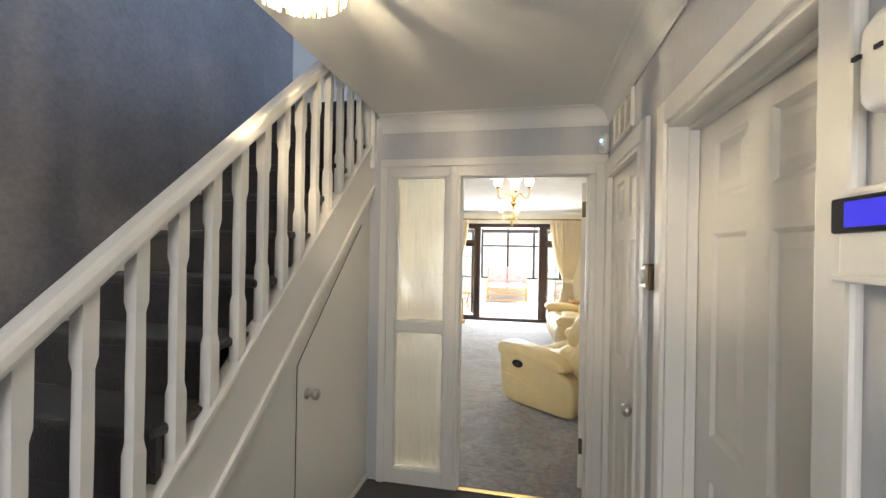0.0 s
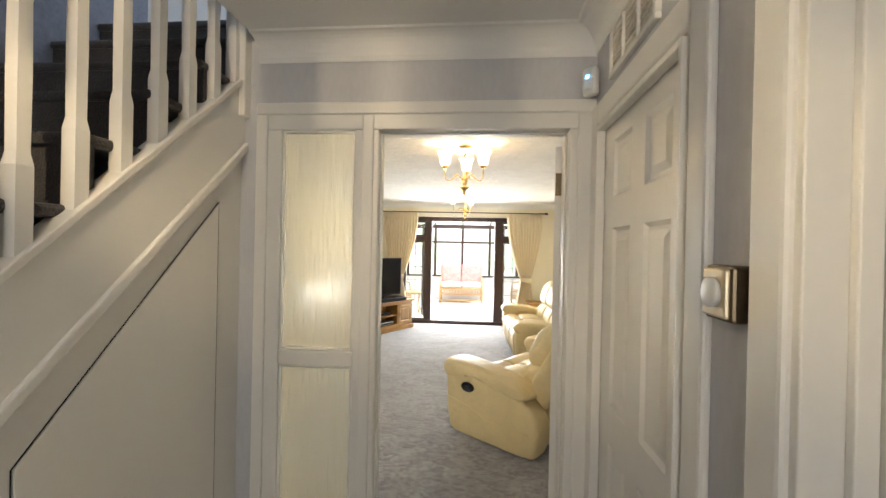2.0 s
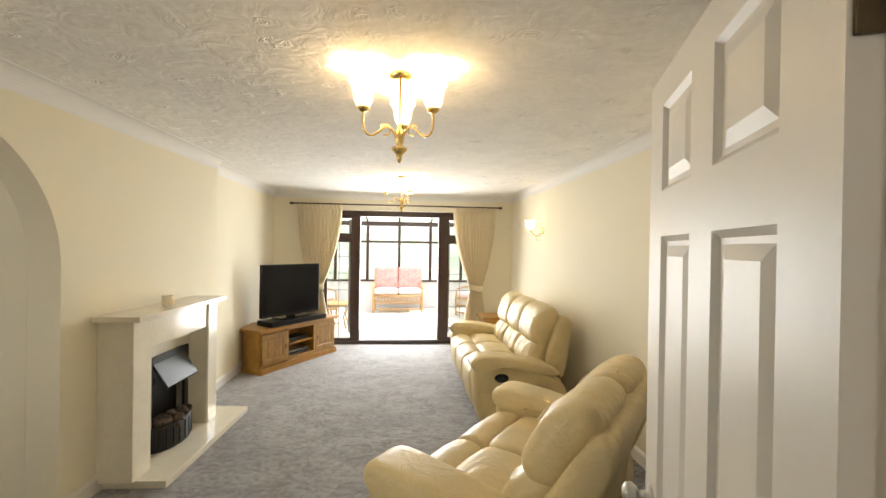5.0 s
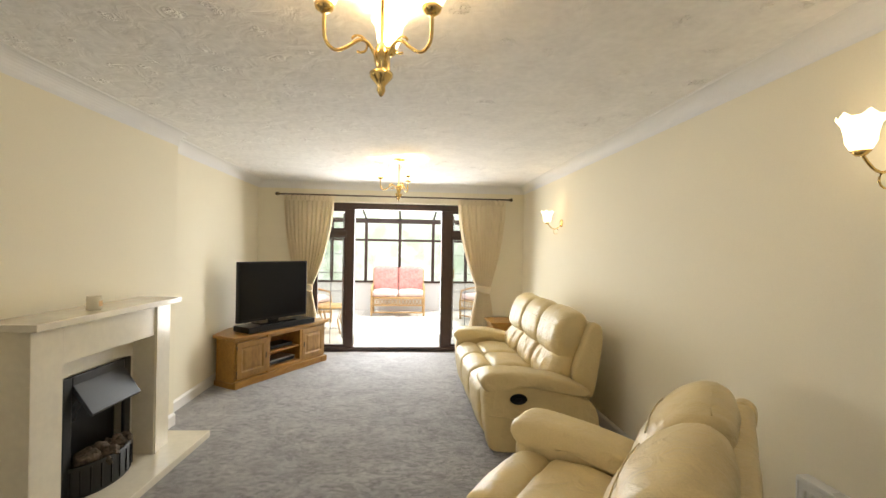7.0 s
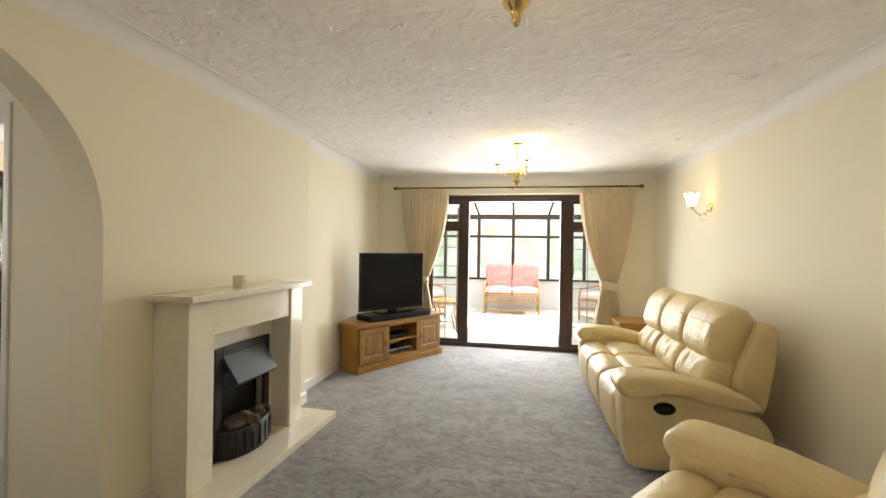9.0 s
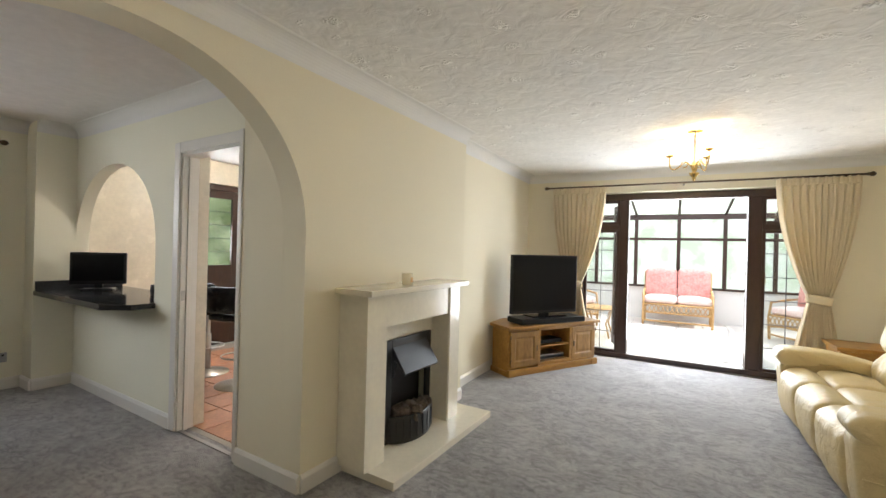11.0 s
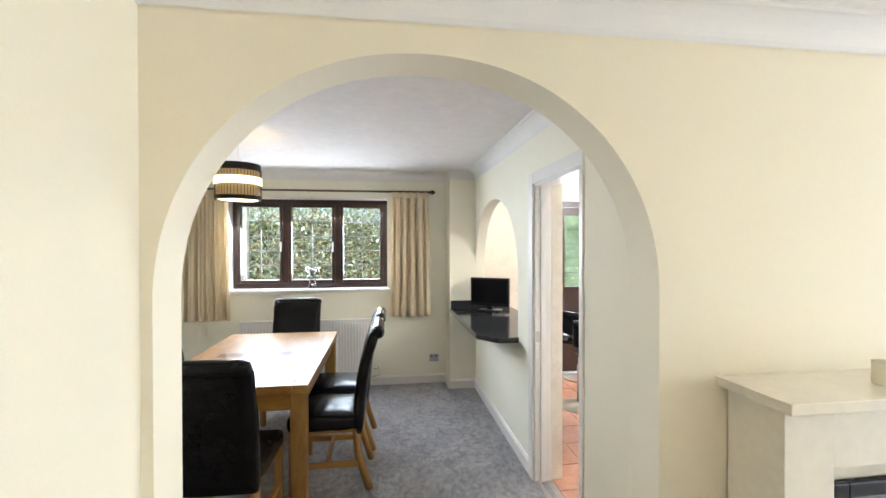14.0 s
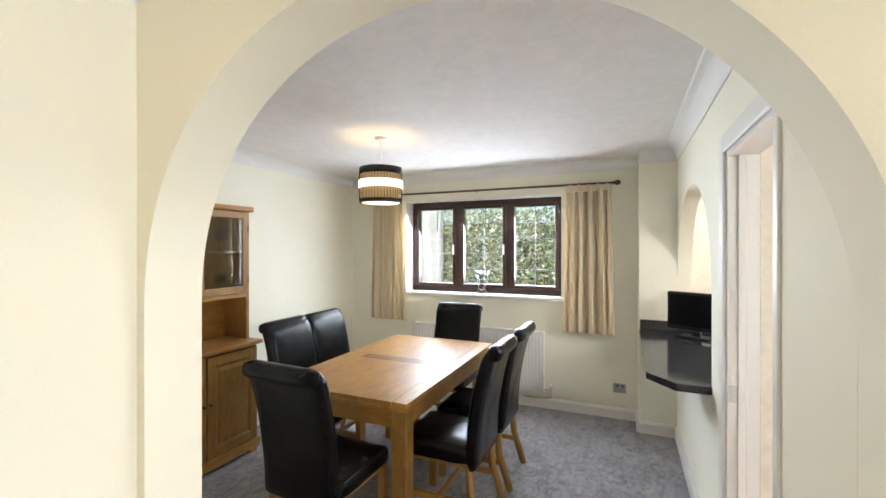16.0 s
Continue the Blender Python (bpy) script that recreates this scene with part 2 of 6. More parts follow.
STONE = material("pale_patio_slab", (0.42, 0.40, 0.36), 0.85, var=0.15, scale=4, fine=60, bump=0.3)
PANE = glass("clear_pane", (0.96, 0.98, 0.97))
OBSCURE = glass("rippled_obscure_glass", (1.0, 0.96, 0.82), 0.20, 0.5)
CRYSTAL = glass("clear_vase_glass", (0.97, 0.98, 0.98), clear=0.85)
# paler copy of the lead; its whitish reflection is put into the colour
LEADSHINE = material("lead_with_painted_reflection", (0.32, 0.32, 0.33), 0.6, 0.0, var=0.08)
LEAD = material("grey_lead_came", (0.16, 0.16, 0.165), 0.85, 0.0, var=0.1)
SHADE = glow("lit_opal_glass", (1.0, 0.86, 0.60), 5.0)
TULIPGLASS = opal("lit_opal_tulip_glass", (1.0, 0.86, 0.60), 3.2, 0.4)
STRIPGLOW = glow("lit_ivory_strip", (1.0, 0.86, 0.60), 1.6)
WICK = material("pale_candle_wax", (0.80, 0.73, 0.52), 0.5, var=0.05)
BLACKGAUZE = material("black_thread_shade", (0.015, 0.013, 0.012), 0.7, var=0.3, fine=200, bump=0.3)
LITCLOTH = glow("lit_cream_shade_band", (1.0, 0.80, 0.46), 1.2, (0.5, 0.42, 0.28))
LITTHREAD = glow("lit_gold_thread_shade", (1.0, 0.62, 0.22), 0.16, (0.09, 0.055, 0.02))
BLUELED = glow("blue_indicator", (0.15, 0.55, 1.0), 4.0)
BLUELCD = glow("blue_lcd", (0.03, 0.02, 1.0), 0.42, (0.02, 0.02, 0.08))
ct_ = CARPET.node_tree
for sc_, tw_, lo_, hi_, dark_, st_ in ((2.6, 1.6, 0.38, 0.62, 0.72, (1, 1, 1)), (10.0, 1.8, 0.38, 0.54, 0.58, (1.0, 1.7, 1))):
    pt_, mp_, rg_, mu_ = [ct_.nodes.new(k) for k in ("ShaderNodeTexNoise", "ShaderNodeMapping", "ShaderNodeMapRange", "ShaderNodeMixRGB")]
    pt_.inputs["Scale"].default_value, pt_.inputs["Detail"].default_value, pt_.inputs["Distortion"].default_value = sc_, 5, tw_
    mp_.inputs["Scale"].default_value = st_
    rg_.inputs["From Min"].default_value, rg_.inputs["From Max"].default_value, rg_.inputs["To Min"].default_value = lo_, hi_, dark_
    mu_.blend_type, mu_.inputs[0].default_value = "MULTIPLY", 1.0
    base_ = ct_.nodes["Principled BSDF"].inputs["Base Color"]
    ct_.links.new(ct_.nodes["Texture Coordinate"].outputs["Object"], mp_.inputs[0])
    ct_.links.new(mp_.outputs[0], pt_.inputs[0])
    ct_.links.new(pt_.outputs[0], rg_.inputs[0])
    ct_.links.new(base_.links[0].from_socket, mu_.inputs[1])
    ct_.links.new(rg_.outputs[0], mu_.inputs[2])
    ct_.links.new(mu_.outputs[0], base_)
for el, ps in zip(CARPET.node_tree.nodes["Color Ramp"].color_ramp.elements, (0.38, 0.62)):
    el.position = ps
OBSCURE.node_tree.nodes["Principled BSDF"].inputs["Transmission Weight"].default_value = 0.72
cu_ = CURTAIN.node_tree
tl_, cm_ = cu_.nodes.new("ShaderNodeBsdfTranslucent"), cu_.nodes.new("ShaderNodeMixShader")
tl_.inputs[0].default_value, cm_.inputs[0].default_value = (0.80, 0.70, 0.52, 1), 0.35
cu_.links.new(cu_.nodes["Principled BSDF"].outputs[0], cm_.inputs[1])
cu_.links.new(tl_.outputs[0], cm_.inputs[2])
cu_.links.new(cm_.outputs[0], cu_.nodes["Material Output"].inputs[0])
for wd_ in (OAK, OAKY, OAKZ, DOAK):
    wd_.node_tree.nodes["Principled BSDF"].inputs["Specular IOR Level"].default_value = 0.42
nt_ = LEATHER.node_tree
wr, wb, pr = nt_.nodes.new("ShaderNodeTexNoise"), nt_.nodes.new("ShaderNodeBump"), nt_.nodes["Principled BSDF"]
wr.inputs["Scale"].default_value, wr.inputs["Detail"].default_value, wr.inputs["Distortion"].default_value = 11.0, 3.0, 1.4
wb.inputs["Strength"].default_value, wb.inputs["Distance"].default_value = 0.32, 0.03
nt_.links.new(nt_.nodes["Texture Coordinate"].outputs["Object"], wr.inputs[0])
nt_.links.new(wr.outputs[0], wb.inputs["Height"])
nt_.links.new(pr.inputs["Normal"].links[0].from_socket, wb.inputs["Normal"])
nt_.links.new(wb.outputs[0], pr.inputs["Normal"])


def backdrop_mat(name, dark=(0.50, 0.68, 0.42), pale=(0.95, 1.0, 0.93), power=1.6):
    """An emissive sheet in mottled green and white that stands in for sunlit far foliage and white sky."""
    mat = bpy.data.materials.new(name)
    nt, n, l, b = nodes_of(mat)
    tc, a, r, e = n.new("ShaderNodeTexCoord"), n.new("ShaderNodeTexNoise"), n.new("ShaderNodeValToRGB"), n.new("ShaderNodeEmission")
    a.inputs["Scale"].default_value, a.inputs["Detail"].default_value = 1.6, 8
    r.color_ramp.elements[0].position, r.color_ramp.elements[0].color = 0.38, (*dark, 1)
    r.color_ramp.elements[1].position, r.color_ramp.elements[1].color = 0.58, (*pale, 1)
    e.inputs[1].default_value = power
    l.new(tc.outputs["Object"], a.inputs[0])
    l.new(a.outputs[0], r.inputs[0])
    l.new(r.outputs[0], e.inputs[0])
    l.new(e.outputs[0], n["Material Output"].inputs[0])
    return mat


BLACK.node_tree.nodes["Principled BSDF"].inputs["Specular IOR Level"].default_value = 0.2
BLACKL.node_tree.nodes["Principled BSDF"].inputs["Specular IOR Level"].default_value = 0.17
SCREEN.node_tree.nodes["Principled BSDF"].inputs["Specular IOR Level"].default_value = 0.12
GARDEN_GLOW = backdrop_mat("glowing_garden_sheet", (0.66, 0.78, 0.60), power=1.8)
SHRUBS_GLOW = backdrop_mat("glowing_shrub_sheet", (0.10, 0.20, 0.06), (0.45, 0.60, 0.32), 0.9)
CEILD = material("white_mottled_ceiling_paper", (0.76, 0.735, 0.715), 0.85, var=0.05, scale=8, fine=22, bump=0.35, depth=0.006)
PLATE = material("grey_satin_socket_plate", (0.42, 0.42, 0.44), 0.4, 0.3, var=0.05, bump=0.03)
FEATHER = material("ivory_shade_strip", (0.80, 0.70, 0.48), 0.6, var=0.1, fine=60, bump=0.2)

# ---- mesh helpers ----


def finish(bm, name, mat, parent=None, smooth=False, m=None):
    me = bpy.data.meshes.new(name)
    bmesh.ops.recalc_face_normals(bm, faces=bm.faces)
    bm.to_mesh(me)
    bm.free()
    me.materials.append(mat)
    if smooth:
        for p in me.polygons:
            p.use_smooth = True
    ob = new(name, me)
    if parent:
        ob.parent = parent
        if m is not None:
            ob.matrix_basis = m
    else:
        ob.matrix_world = XF @ m if m is not None else XF
    return ob


def add_box(bm, x0, x1, y0, y1, z0, z1, bevel=0.0, seg=2):
    r = bmesh.ops.create_cube(bm, size=1, matrix=Matrix.Translation(((x0 + x1) / 2, (y0 + y1) / 2, (z0 + z1) / 2)) @ Matrix.Diagonal((abs(x1 - x0), abs(y1 - y0), abs(z1 - z0), 1)))
    if bevel:
        es = list({e for v in r["verts"] for e in v.link_edges})
        bmesh.ops.bevel(bm, geom=es, offset=bevel, segments=seg, affect="EDGES", profile=0.5, clamp_overlap=True)


def boxes(name, mat, parent, *items, bevel=0.003, m=None, seg=2):
    """One mesh of several bevelled blocks, each (x0, x1, y0, y1, z0, z1)."""
    bm = bmesh.new()
    for it in items:
        add_box(bm, *it[:6], bevel=bevel, seg=seg)
    return finish(bm, name, mat, parent, m=m)


def thing(name, label, category, x, y, z=0.0, turn=0.0, group="", kind=""):
    ob = new(name)
    ob.empty_display_size = 0.1
    ob.matrix_world = XF @ pose(x, y, z, 0, 0, turn)
    return tagged(ob, label, category, group, kind)


def prism(name, mat, parent, outline, axis, a, b, bevel=0.0, m=None, smooth=False):
    """A flat outline drawn out along one axis from a to b."""
    bm = bmesh.new()
    put = {"X": lambda u, v, w: (w, u, v), "Y": lambda u, v, w: (u, w, v), "Z": lambda u, v, w: (u, v, w)}[axis]
    lo = [bm.verts.new(put(u, v, a)) for u, v in outline]
    hi = [bm.verts.new(put(u, v, b)) for u, v in outline]
    bm.faces.new(lo)
    bm.faces.new(hi[::-1])
    for i in range(len(lo)):
        k = (i + 1) % len(lo)
        bm.faces.new((lo[i], lo[k], hi[k], hi[i]))
    if bevel:
        bmesh.ops.bevel(bm, geom=list(bm.edges), offset=bevel, segments=2, affect="EDGES", profile=0.5, clamp_overlap=True)
    return finish(bm, name, mat, parent, smooth, m)


def lathe(name, mat, parent, profile, seg=24, m=None, smooth=True, caps=True):
    """A turned piece: radius and height pairs round the z axis."""
    bm = bmesh.new()
    rings = []
    for r, z in profile:
        rings.append([bm.verts.new((r * math.cos(2 * math.pi * k / seg), r * math.sin(2 * math.pi * k / seg), z)) for k in range(seg)])
    for p, q in zip(rings, rings[1:]):
        for k in range(seg):
            bm.faces.new((p[k], p[(k + 1) % seg], q[(k + 1) % seg], q[k]))
    for ring, r in ((rings[0], profile[0][0]), (rings[-1], profile[-1][0])):
        if caps and r > 0.0005:
            bm.faces.new(ring)
    bmesh.ops.remove_doubles(bm, verts=bm.verts, dist=0.0002)
    return finish(bm, name, mat, parent, smooth, m)


def tube(name, mat, parent, points, radius, seg=10, m=None, closed=False):
    """A round bar along a line of points."""
    bm = bmesh.new()
    pts = [Vector(p) for p in points]
    rings = []
    for i, p in enumerate(pts):
        d = (pts[min(i + 1, len(pts) - 1)] - pts[max(i - 1, 0)]).normalized()
        side = d.cross(Vector((0, 0, 1)) if abs(d.z) < 0.95 else Vector((1, 0, 0))).normalized()
        up = side.cross(d)
        r = radius[i] if isinstance(radius, (list, tuple)) else radius
        rings.append([bm.verts.new(p + r * (math.cos(2 * math.pi * k / seg) * side + math.sin(2 * math.pi * k / seg) * up)) for k in range(seg)])
    for p, q in zip(rings, rings[1:]):
        for k in range(seg):
            bm.faces.new((p[k], p[(k + 1) % seg], q[(k + 1) % seg], q[k]))
    bm.faces.new(rings[0])
    bm.faces.new(rings[-1])
    return finish(bm, name, mat, parent, True, m)


def soft(name, mat, parent, size, r, m, puff=0.0, n=10, creases=0, lump=0.006, seed=0, shape=None):
    """An upholstered block: rounded edges, puffed faces, pulled-in seams across its length and slight creasing."""
    bm = bmesh.new()
    hx, hy, hz = (s / 2 for s in size)
    bmesh.ops.create_cube(bm, size=2)
    bmesh.ops.subdivide_edges(bm, edges=list(bm.edges), cuts=n, use_grid_fill=True)
    for v in bm.verts:
        p = Vector((v.co.x * hx, v.co.y * hy, v.co.z * hz))
        core = Vector((max(-hx + r, min(hx - r, p.x)), max(-hy + r, min(hy - r, p.y)), max(-hz + r, min(hz - r, p.z))))
        d = p - core
        if d.length > 1e-6:
            p = core + d.normalized() * r
        u, w, t = p.x / hx, p.y / hy, p.z / hz
        p.z += puff * (1 - u * u) * (1 - w * w) * (1 if t > 0 else -0.2)
        p.y += 0.5 * puff * (1 - u * u) * (1 - t * t) * (1 if w > 0 else -1)
        if creases:
            c = abs(math.sin((u + 1) * math.pi * creases / 2))
            pull = math.exp(-((1 - c) * 9) ** 2)
            p.z -= 0.03 * pull if t > 0 else 0
            p.y -= 0.02 * pull * (1 if w > 0 else -1)
        q = noise.noise(Vector((p.x * 9 + seed, p.y * 9, p.z * 9)))
        q += 0.45 * noise.noise(Vector((p.x * 24, p.y * 24 + seed, p.z * 24)))
        p += lump * q * Vector((u, w, t))
        if shape:
            p = shape(p, u, w, t)
        v.co = p
    return finish(bm, name, mat, parent, True, m)


def panel_door(name, mat, parent, w, h, t, panels, m=None, depth=0.010):
    """A moulded door leaf from x=0 to w, with sunk panels that carry a raised field; panels are (x0, x1, z0, z1)."""
    bm = bmesh.new()
    xs = sorted({0.0, w, *(p[0] for p in panels), *(p[1] for p in panels)})
    zs = sorted({0.0, h, *(p[2] for p in panels), *(p[3] for p in panels)})
    for i in range(len(xs) - 1):
        for j in range(len(zs) - 1):
            cx, cz = (xs[i] + xs[i + 1]) / 2, (zs[j] + zs[j + 1]) / 2
            if not any(p[0] < cx < p[1] and p[2] < cz < p[3] for p in panels):
                for y in (-t / 2, t / 2):
                    vs = [bm.verts.new((x, y, z)) for x, z in ((xs[i], zs[j]), (xs[i + 1], zs[j]), (xs[i + 1], zs[j + 1]), (xs[i], zs[j + 1]))]
                    bm.faces.new(vs)
    for x0, x1, z0, z1 in panels:
        for s in (-1, 1):
            loops = []
            for inset, dep in ((0, 0), (0.012, depth), (0.022, depth), (0.045, 0.003), (0.05, 0.003)):
                loops.append([bm.verts.new((x, s * (t / 2 - dep), z)) for x, z in ((x0 + inset, z0 + inset), (x1 - inset, z0 + inset), (x1 - inset, z1 - inset), (x0 + inset, z1 - inset))])
            for p, q in zip(loops, loops[1:]):
                for k in range(4):
                    bm.faces.new((p[k], p[(k + 1) % 4], q[(k + 1) % 4], q[k]))
            bm.faces.new(loops[-1])
    rim = [(0, 0), (w, 0), (w, h), (0, h)]
    for k in range(4):
        (xa, za), (xb, zb) = rim[k], rim[(k + 1) % 4]
        bm.faces.new([bm.verts.new(c) for c in ((xa, -t / 2, za), (xb, -t / 2, zb), (xb, t / 2, zb), (xa, t / 2, za))])
    bmesh.ops.remove_doubles(bm, verts=bm.verts, dist=0.0004)
    return finish(bm, name, mat, parent, m=m)


def six_panels(w, h):
    a, b = 0.11, 0.055
    cols = [(a, w / 2 - b), (w / 2 + b, w - a)]
    rows = [(0.20, 0.20 + 0.64), (0.97, 1.585), (1.69, h - 0.075)]
    return [(c0, c1, r0, r1) for c0, c1 in cols for r0, r1 in rows]


def structure(ob, label, category="wall"):
    return tagged(ob, label, category, kind="structure")

# ---- the large structure ----
CH = 2.385  # ceiling height


def wall(name, mat, label, *items):
    return structure(boxes(name, mat, None, *items, bevel=0.0), label)


def arch_points(c, half, spring, top, n=96):
    e = 2 / 2.1
    pts = []
    for k in range(n + 1):
        a = math.pi * k / n
        co, si = math.cos(a), max(0.0, math.sin(a))
        pts.append((c + half * math.copysign(abs(co) ** e, co), spring + (top - spring) * si ** e))
    return pts


def cove(name, x0, y0, x1, y1, nx, ny, z=CH, r=0.095, label="white plaster cove cornice along the ceiling"):
    """A concave cornice along a wall line; (nx, ny) points into the room."""
    bm = bmesh.new()
    prof = [(0, 0), (0, -r), (0.008, -r - 0.006)] + [(r - (r - 0.008) * math.cos(a), -r + (r - 0.006) * math.sin(a)) for a in [math.pi / 2 * k / 8 for k in range(9)]] + [(r + 0.008, 0)]
    ends = []
    for x, y in ((x0, y0), (x1, y1)):
        ends.append([bm.verts.new((x + nx * d, y + ny * d, z + h)) for d, h in prof])
    for k in range(len(prof) - 1):
        bm.faces.new((ends[0][k], ends[0][k + 1], ends[1][k + 1], ends[1][k]))
    bm.faces.new(ends[0])
    bm.faces.new(ends[1])
    return structure(finish(bm, name, MATTW, None), label, "cornice")


def skirting(name, x0, y0, x1, y1, nx, ny, h=0.10, t=0.018):
    prof = [(0, 0), (t, 0), (t, h - 0.02), (t * 0.55, h - 0.006), (t * 0.3, h), (0, h)]
    bm = bmesh.new()
    ends = [[bm.verts.new((x + nx * d, y + ny * d, z)) for d, z in prof] for x, y in ((x0, y0), (x1, y1))]
    for k in range(len(prof)):
        j = (k + 1) % len(prof)
        bm.faces.new((ends[0][k], ends[0][j], ends[1][j], ends[1][k]))
    bm.faces.new(ends[0])
    bm.faces.new(ends[1])
    return structure(finish(bm, name, WHITE, None), "white painted skirting board at the foot of the wall", "baseboard")


# ground and floors
structure(boxes("ground", SOIL, None, (-400, 400, -400, 400, -0.32, -0.12), bevel=0), "green garden ground reaching to the horizon", "ground")
structure(boxes("floor_carpet", CARPET, None, (-5.35, 2.2, 2.62, 9.15, -0.12, 0), (-5.35, -1.6, 1.4, 2.62, -0.12, 0), bevel=0), "grey deep-pile carpet with brushed light and dark patches", "carpet")
structure(boxes("floor_hall", STAIRC, None, (-1.9, 0.85, -1.7, 2.615, -0.12, -0.002), bevel=0), "dark grey hall carpet", "carpet")
structure(boxes("floor_kitchen_bed", GROUT, None, (-5.35, -2.25, 4.99, 8.2, -0.10, 0.001), bevel=0), "grey grout bed under the kitchen tiles", "floor")

# hall
HX = 0.675
D2A, D2B, D1A, D1B = 0.71, 1.505, 1.775, 2.515
wall("wall_hall_side", HALLP, "pale grey streaked hall wall beside two doors", (HX, HX + 0.1, -1.7, D2A, 0, CH), (HX, HX + 0.1, D2B, D1A, 0, CH), (HX, HX + 0.1, D1B, 2.6, 0, CH), (HX, HX + 0.1, D2A, D2B, 1.98, CH), (HX, HX + 0.1, D1A, D1B, 2.0, CH))
wall("wall_hall_end", HALLP, "pale grey end wall over the glazed screen", (-0.86, 1.95, 2.6, 2.72, 2.06, CH), (-0.86, -0.70, 2.6, 2.72, 0, 2.06), (0.645, 1.95, 2.6, 2.72, 0, 2.06))
wall("wall_front", HALLP, "pale grey wall at the unseen end of the hall", (-1.9, 0.85, -1.8, -1.7, 0, 5.0))
wall("wall_stair", NAVY, "dark blue-grey textured wallpaper beside the stairs", (-1.85, -1.72, -1.7, 3.13, 0, 5.0), (-1.85, -1.72, 3.13, 3.4, 2.5, 5.0))
wall("wall_landing", MATTW, "white landing wall at the head of the stairs", (-1.85, 0.85, 3.12, 3.15, 2.605, 5.0))
wall("wall_upper_side", MATTW, "white upper wall with a window opening", (HX + 0.02, HX + 0.12, -1.7, 2.3, 2.62, 5.0), (HX + 0.02, HX + 0.12, 3.3, 3.4, 2.62, 5.0), (HX + 0.02, HX + 0.12, 2.3, 3.3, 2.62, 2.72), (HX + 0.02, HX + 0.12, 2.3, 3.3, 3.6, 5.0))
structure(boxes("ceiling_hall", MATTW, None, (-0.74, 0.85, -1.7, 2.65, CH, 2.62), bevel=0), "white smooth hall ceiling with stairwell edge", "ceiling")
structure(boxes("ceiling_upper", MATTW, None, (-1.85, 0.85, -1.8, 3.4, 5.0, 5.1), bevel=0), "white upper ceiling over the stairwell", "ceiling")
cove("cornice_hall_end", -0.74, 2.6, HX, 2.6, 0, -1)
cove("cornice_hall_side", HX, -1.7, HX, 2.6, -1, 0)
wall("wall_under_landing", CREAM, "cream boxed-in wall under the stair head", (-1.83, -0.86, 3.14, 3.21, 0, CH), (-0.95, -0.86, 2.72, 3.14, 0, CH))

# living room, in its own skewed directions
LX, JX, RX, JY, FY = -1.83, -1.90, 1.82, 6.68, 9.02
AC, AH, AS, AT = 4.07, 0.825, 1.39, 2.19
outline = [(3.0, 0), (AC - AH, 0)] + arch_points(AC, AH, AS, AT)[::-1] + [(AC + AH, 0), (JY, 0), (JY, CH + 0.1), (3.0, CH + 0.1)]
structure(prism("wall_arch", CREAM, None, outline, "X", LX - 0.18, LX), "cream wall with a wide round arch to the dining room")
cove("cornice_arch_wall", LX, 3.2, LX, JY, 1, 0)
cove("cornice_jog", LX, JY, LX - 0.17, JY, 0, 1)
skirting("baseboard_arch_wall", LX, AC + AH, LX, 5.19, 1, 0)
skirting("baseboard_arch_far", LX, 6.455, LX, JY, 1, 0)
XF = SKEW
wall("wall_alcove", CREAM, "cream wall behind the television", (JX - 0.2, JX, JY - 0.02, FY + 0.2, 0, CH + 0.1))
wall("wall_sofa", CREAM, "cream wall behind the leather sofas", (RX, RX + 0.15, 2.5, FY + 0.2, 0, CH + 0.1))
PL, PR, PT = -1.22, 1.30, 2.12
wall("wall_patio", CREAM, "cream wall round the patio door opening", (JX - 0.2, PL, FY, FY + 0.28, 0, CH + 0.1), (PR, RX + 0.15, FY, FY + 0.28, 0, CH + 0.1), (PL, PR, FY, FY + 0.28, PT, CH + 0.1))
structure(boxes("ceiling_living", CEIL, None, (JX - 0.2, -0.95, 3.12, FY + 0.28, CH, CH + 0.12), (-0.95, RX + 0.15, 2.62, FY + 0.28, CH, CH + 0.12), bevel=0), "white ceiling with embossed swirls", "ceiling")
cove("cornice_alcove", JX, JY, JX, FY, 1, 0)
cove("cornice_sofa_wall", RX, 2.6, RX, FY, -1, 0)
cove("cornice_patio_wall", JX, FY, RX, FY, 0, -1)
skirting("baseboard_alcove", JX, JY, JX, FY, 1, 0)
skirting("baseboard_sofa_wall", RX, 2.6, RX, FY, -1, 0)
skirting("baseboard_patio_wall_far", PR, FY, RX, FY, 0, -1)
skirting("baseboard_patio_wall_near", JX, FY, PL, FY, 0, -1)
XF = FLAT
cove("cornice_stair_box", -1.83, 3.21, -0.86, 3.21, 0, 1)
skirting("baseboard_stair_box", -1.83, 3.21, -0.86, 3.21, 0, 1)

# dining room
DW, DY, KY = -5.26, 1.52, 4.92
WY0, WY1, WZ0, WZ1 = 2.24, 3.96, 1.085, 2.10
wall("wall_window", PALE, "pale ivory wall round the dining room window", (DW - 0.28, DW, DY - 0.1, WY0, 0, CH), (DW - 0.28, DW, WY1, KY + 0.1, 0, CH), (DW - 0.28, DW, WY0, WY1, 0, WZ0), (DW - 0.28, DW, WY0, WY1, WZ1, CH))
wall("wall_pier", PALE, "pale ivory pier beside the serving hatch", (DW, -5.02, 4.63, KY + 0.1, 0, CH))
wall("wall_dresser", PALE, "pale ivory wall behind the dresser", (DW - 0.28, -2.0, DY - 0.1, DY, 0, CH))
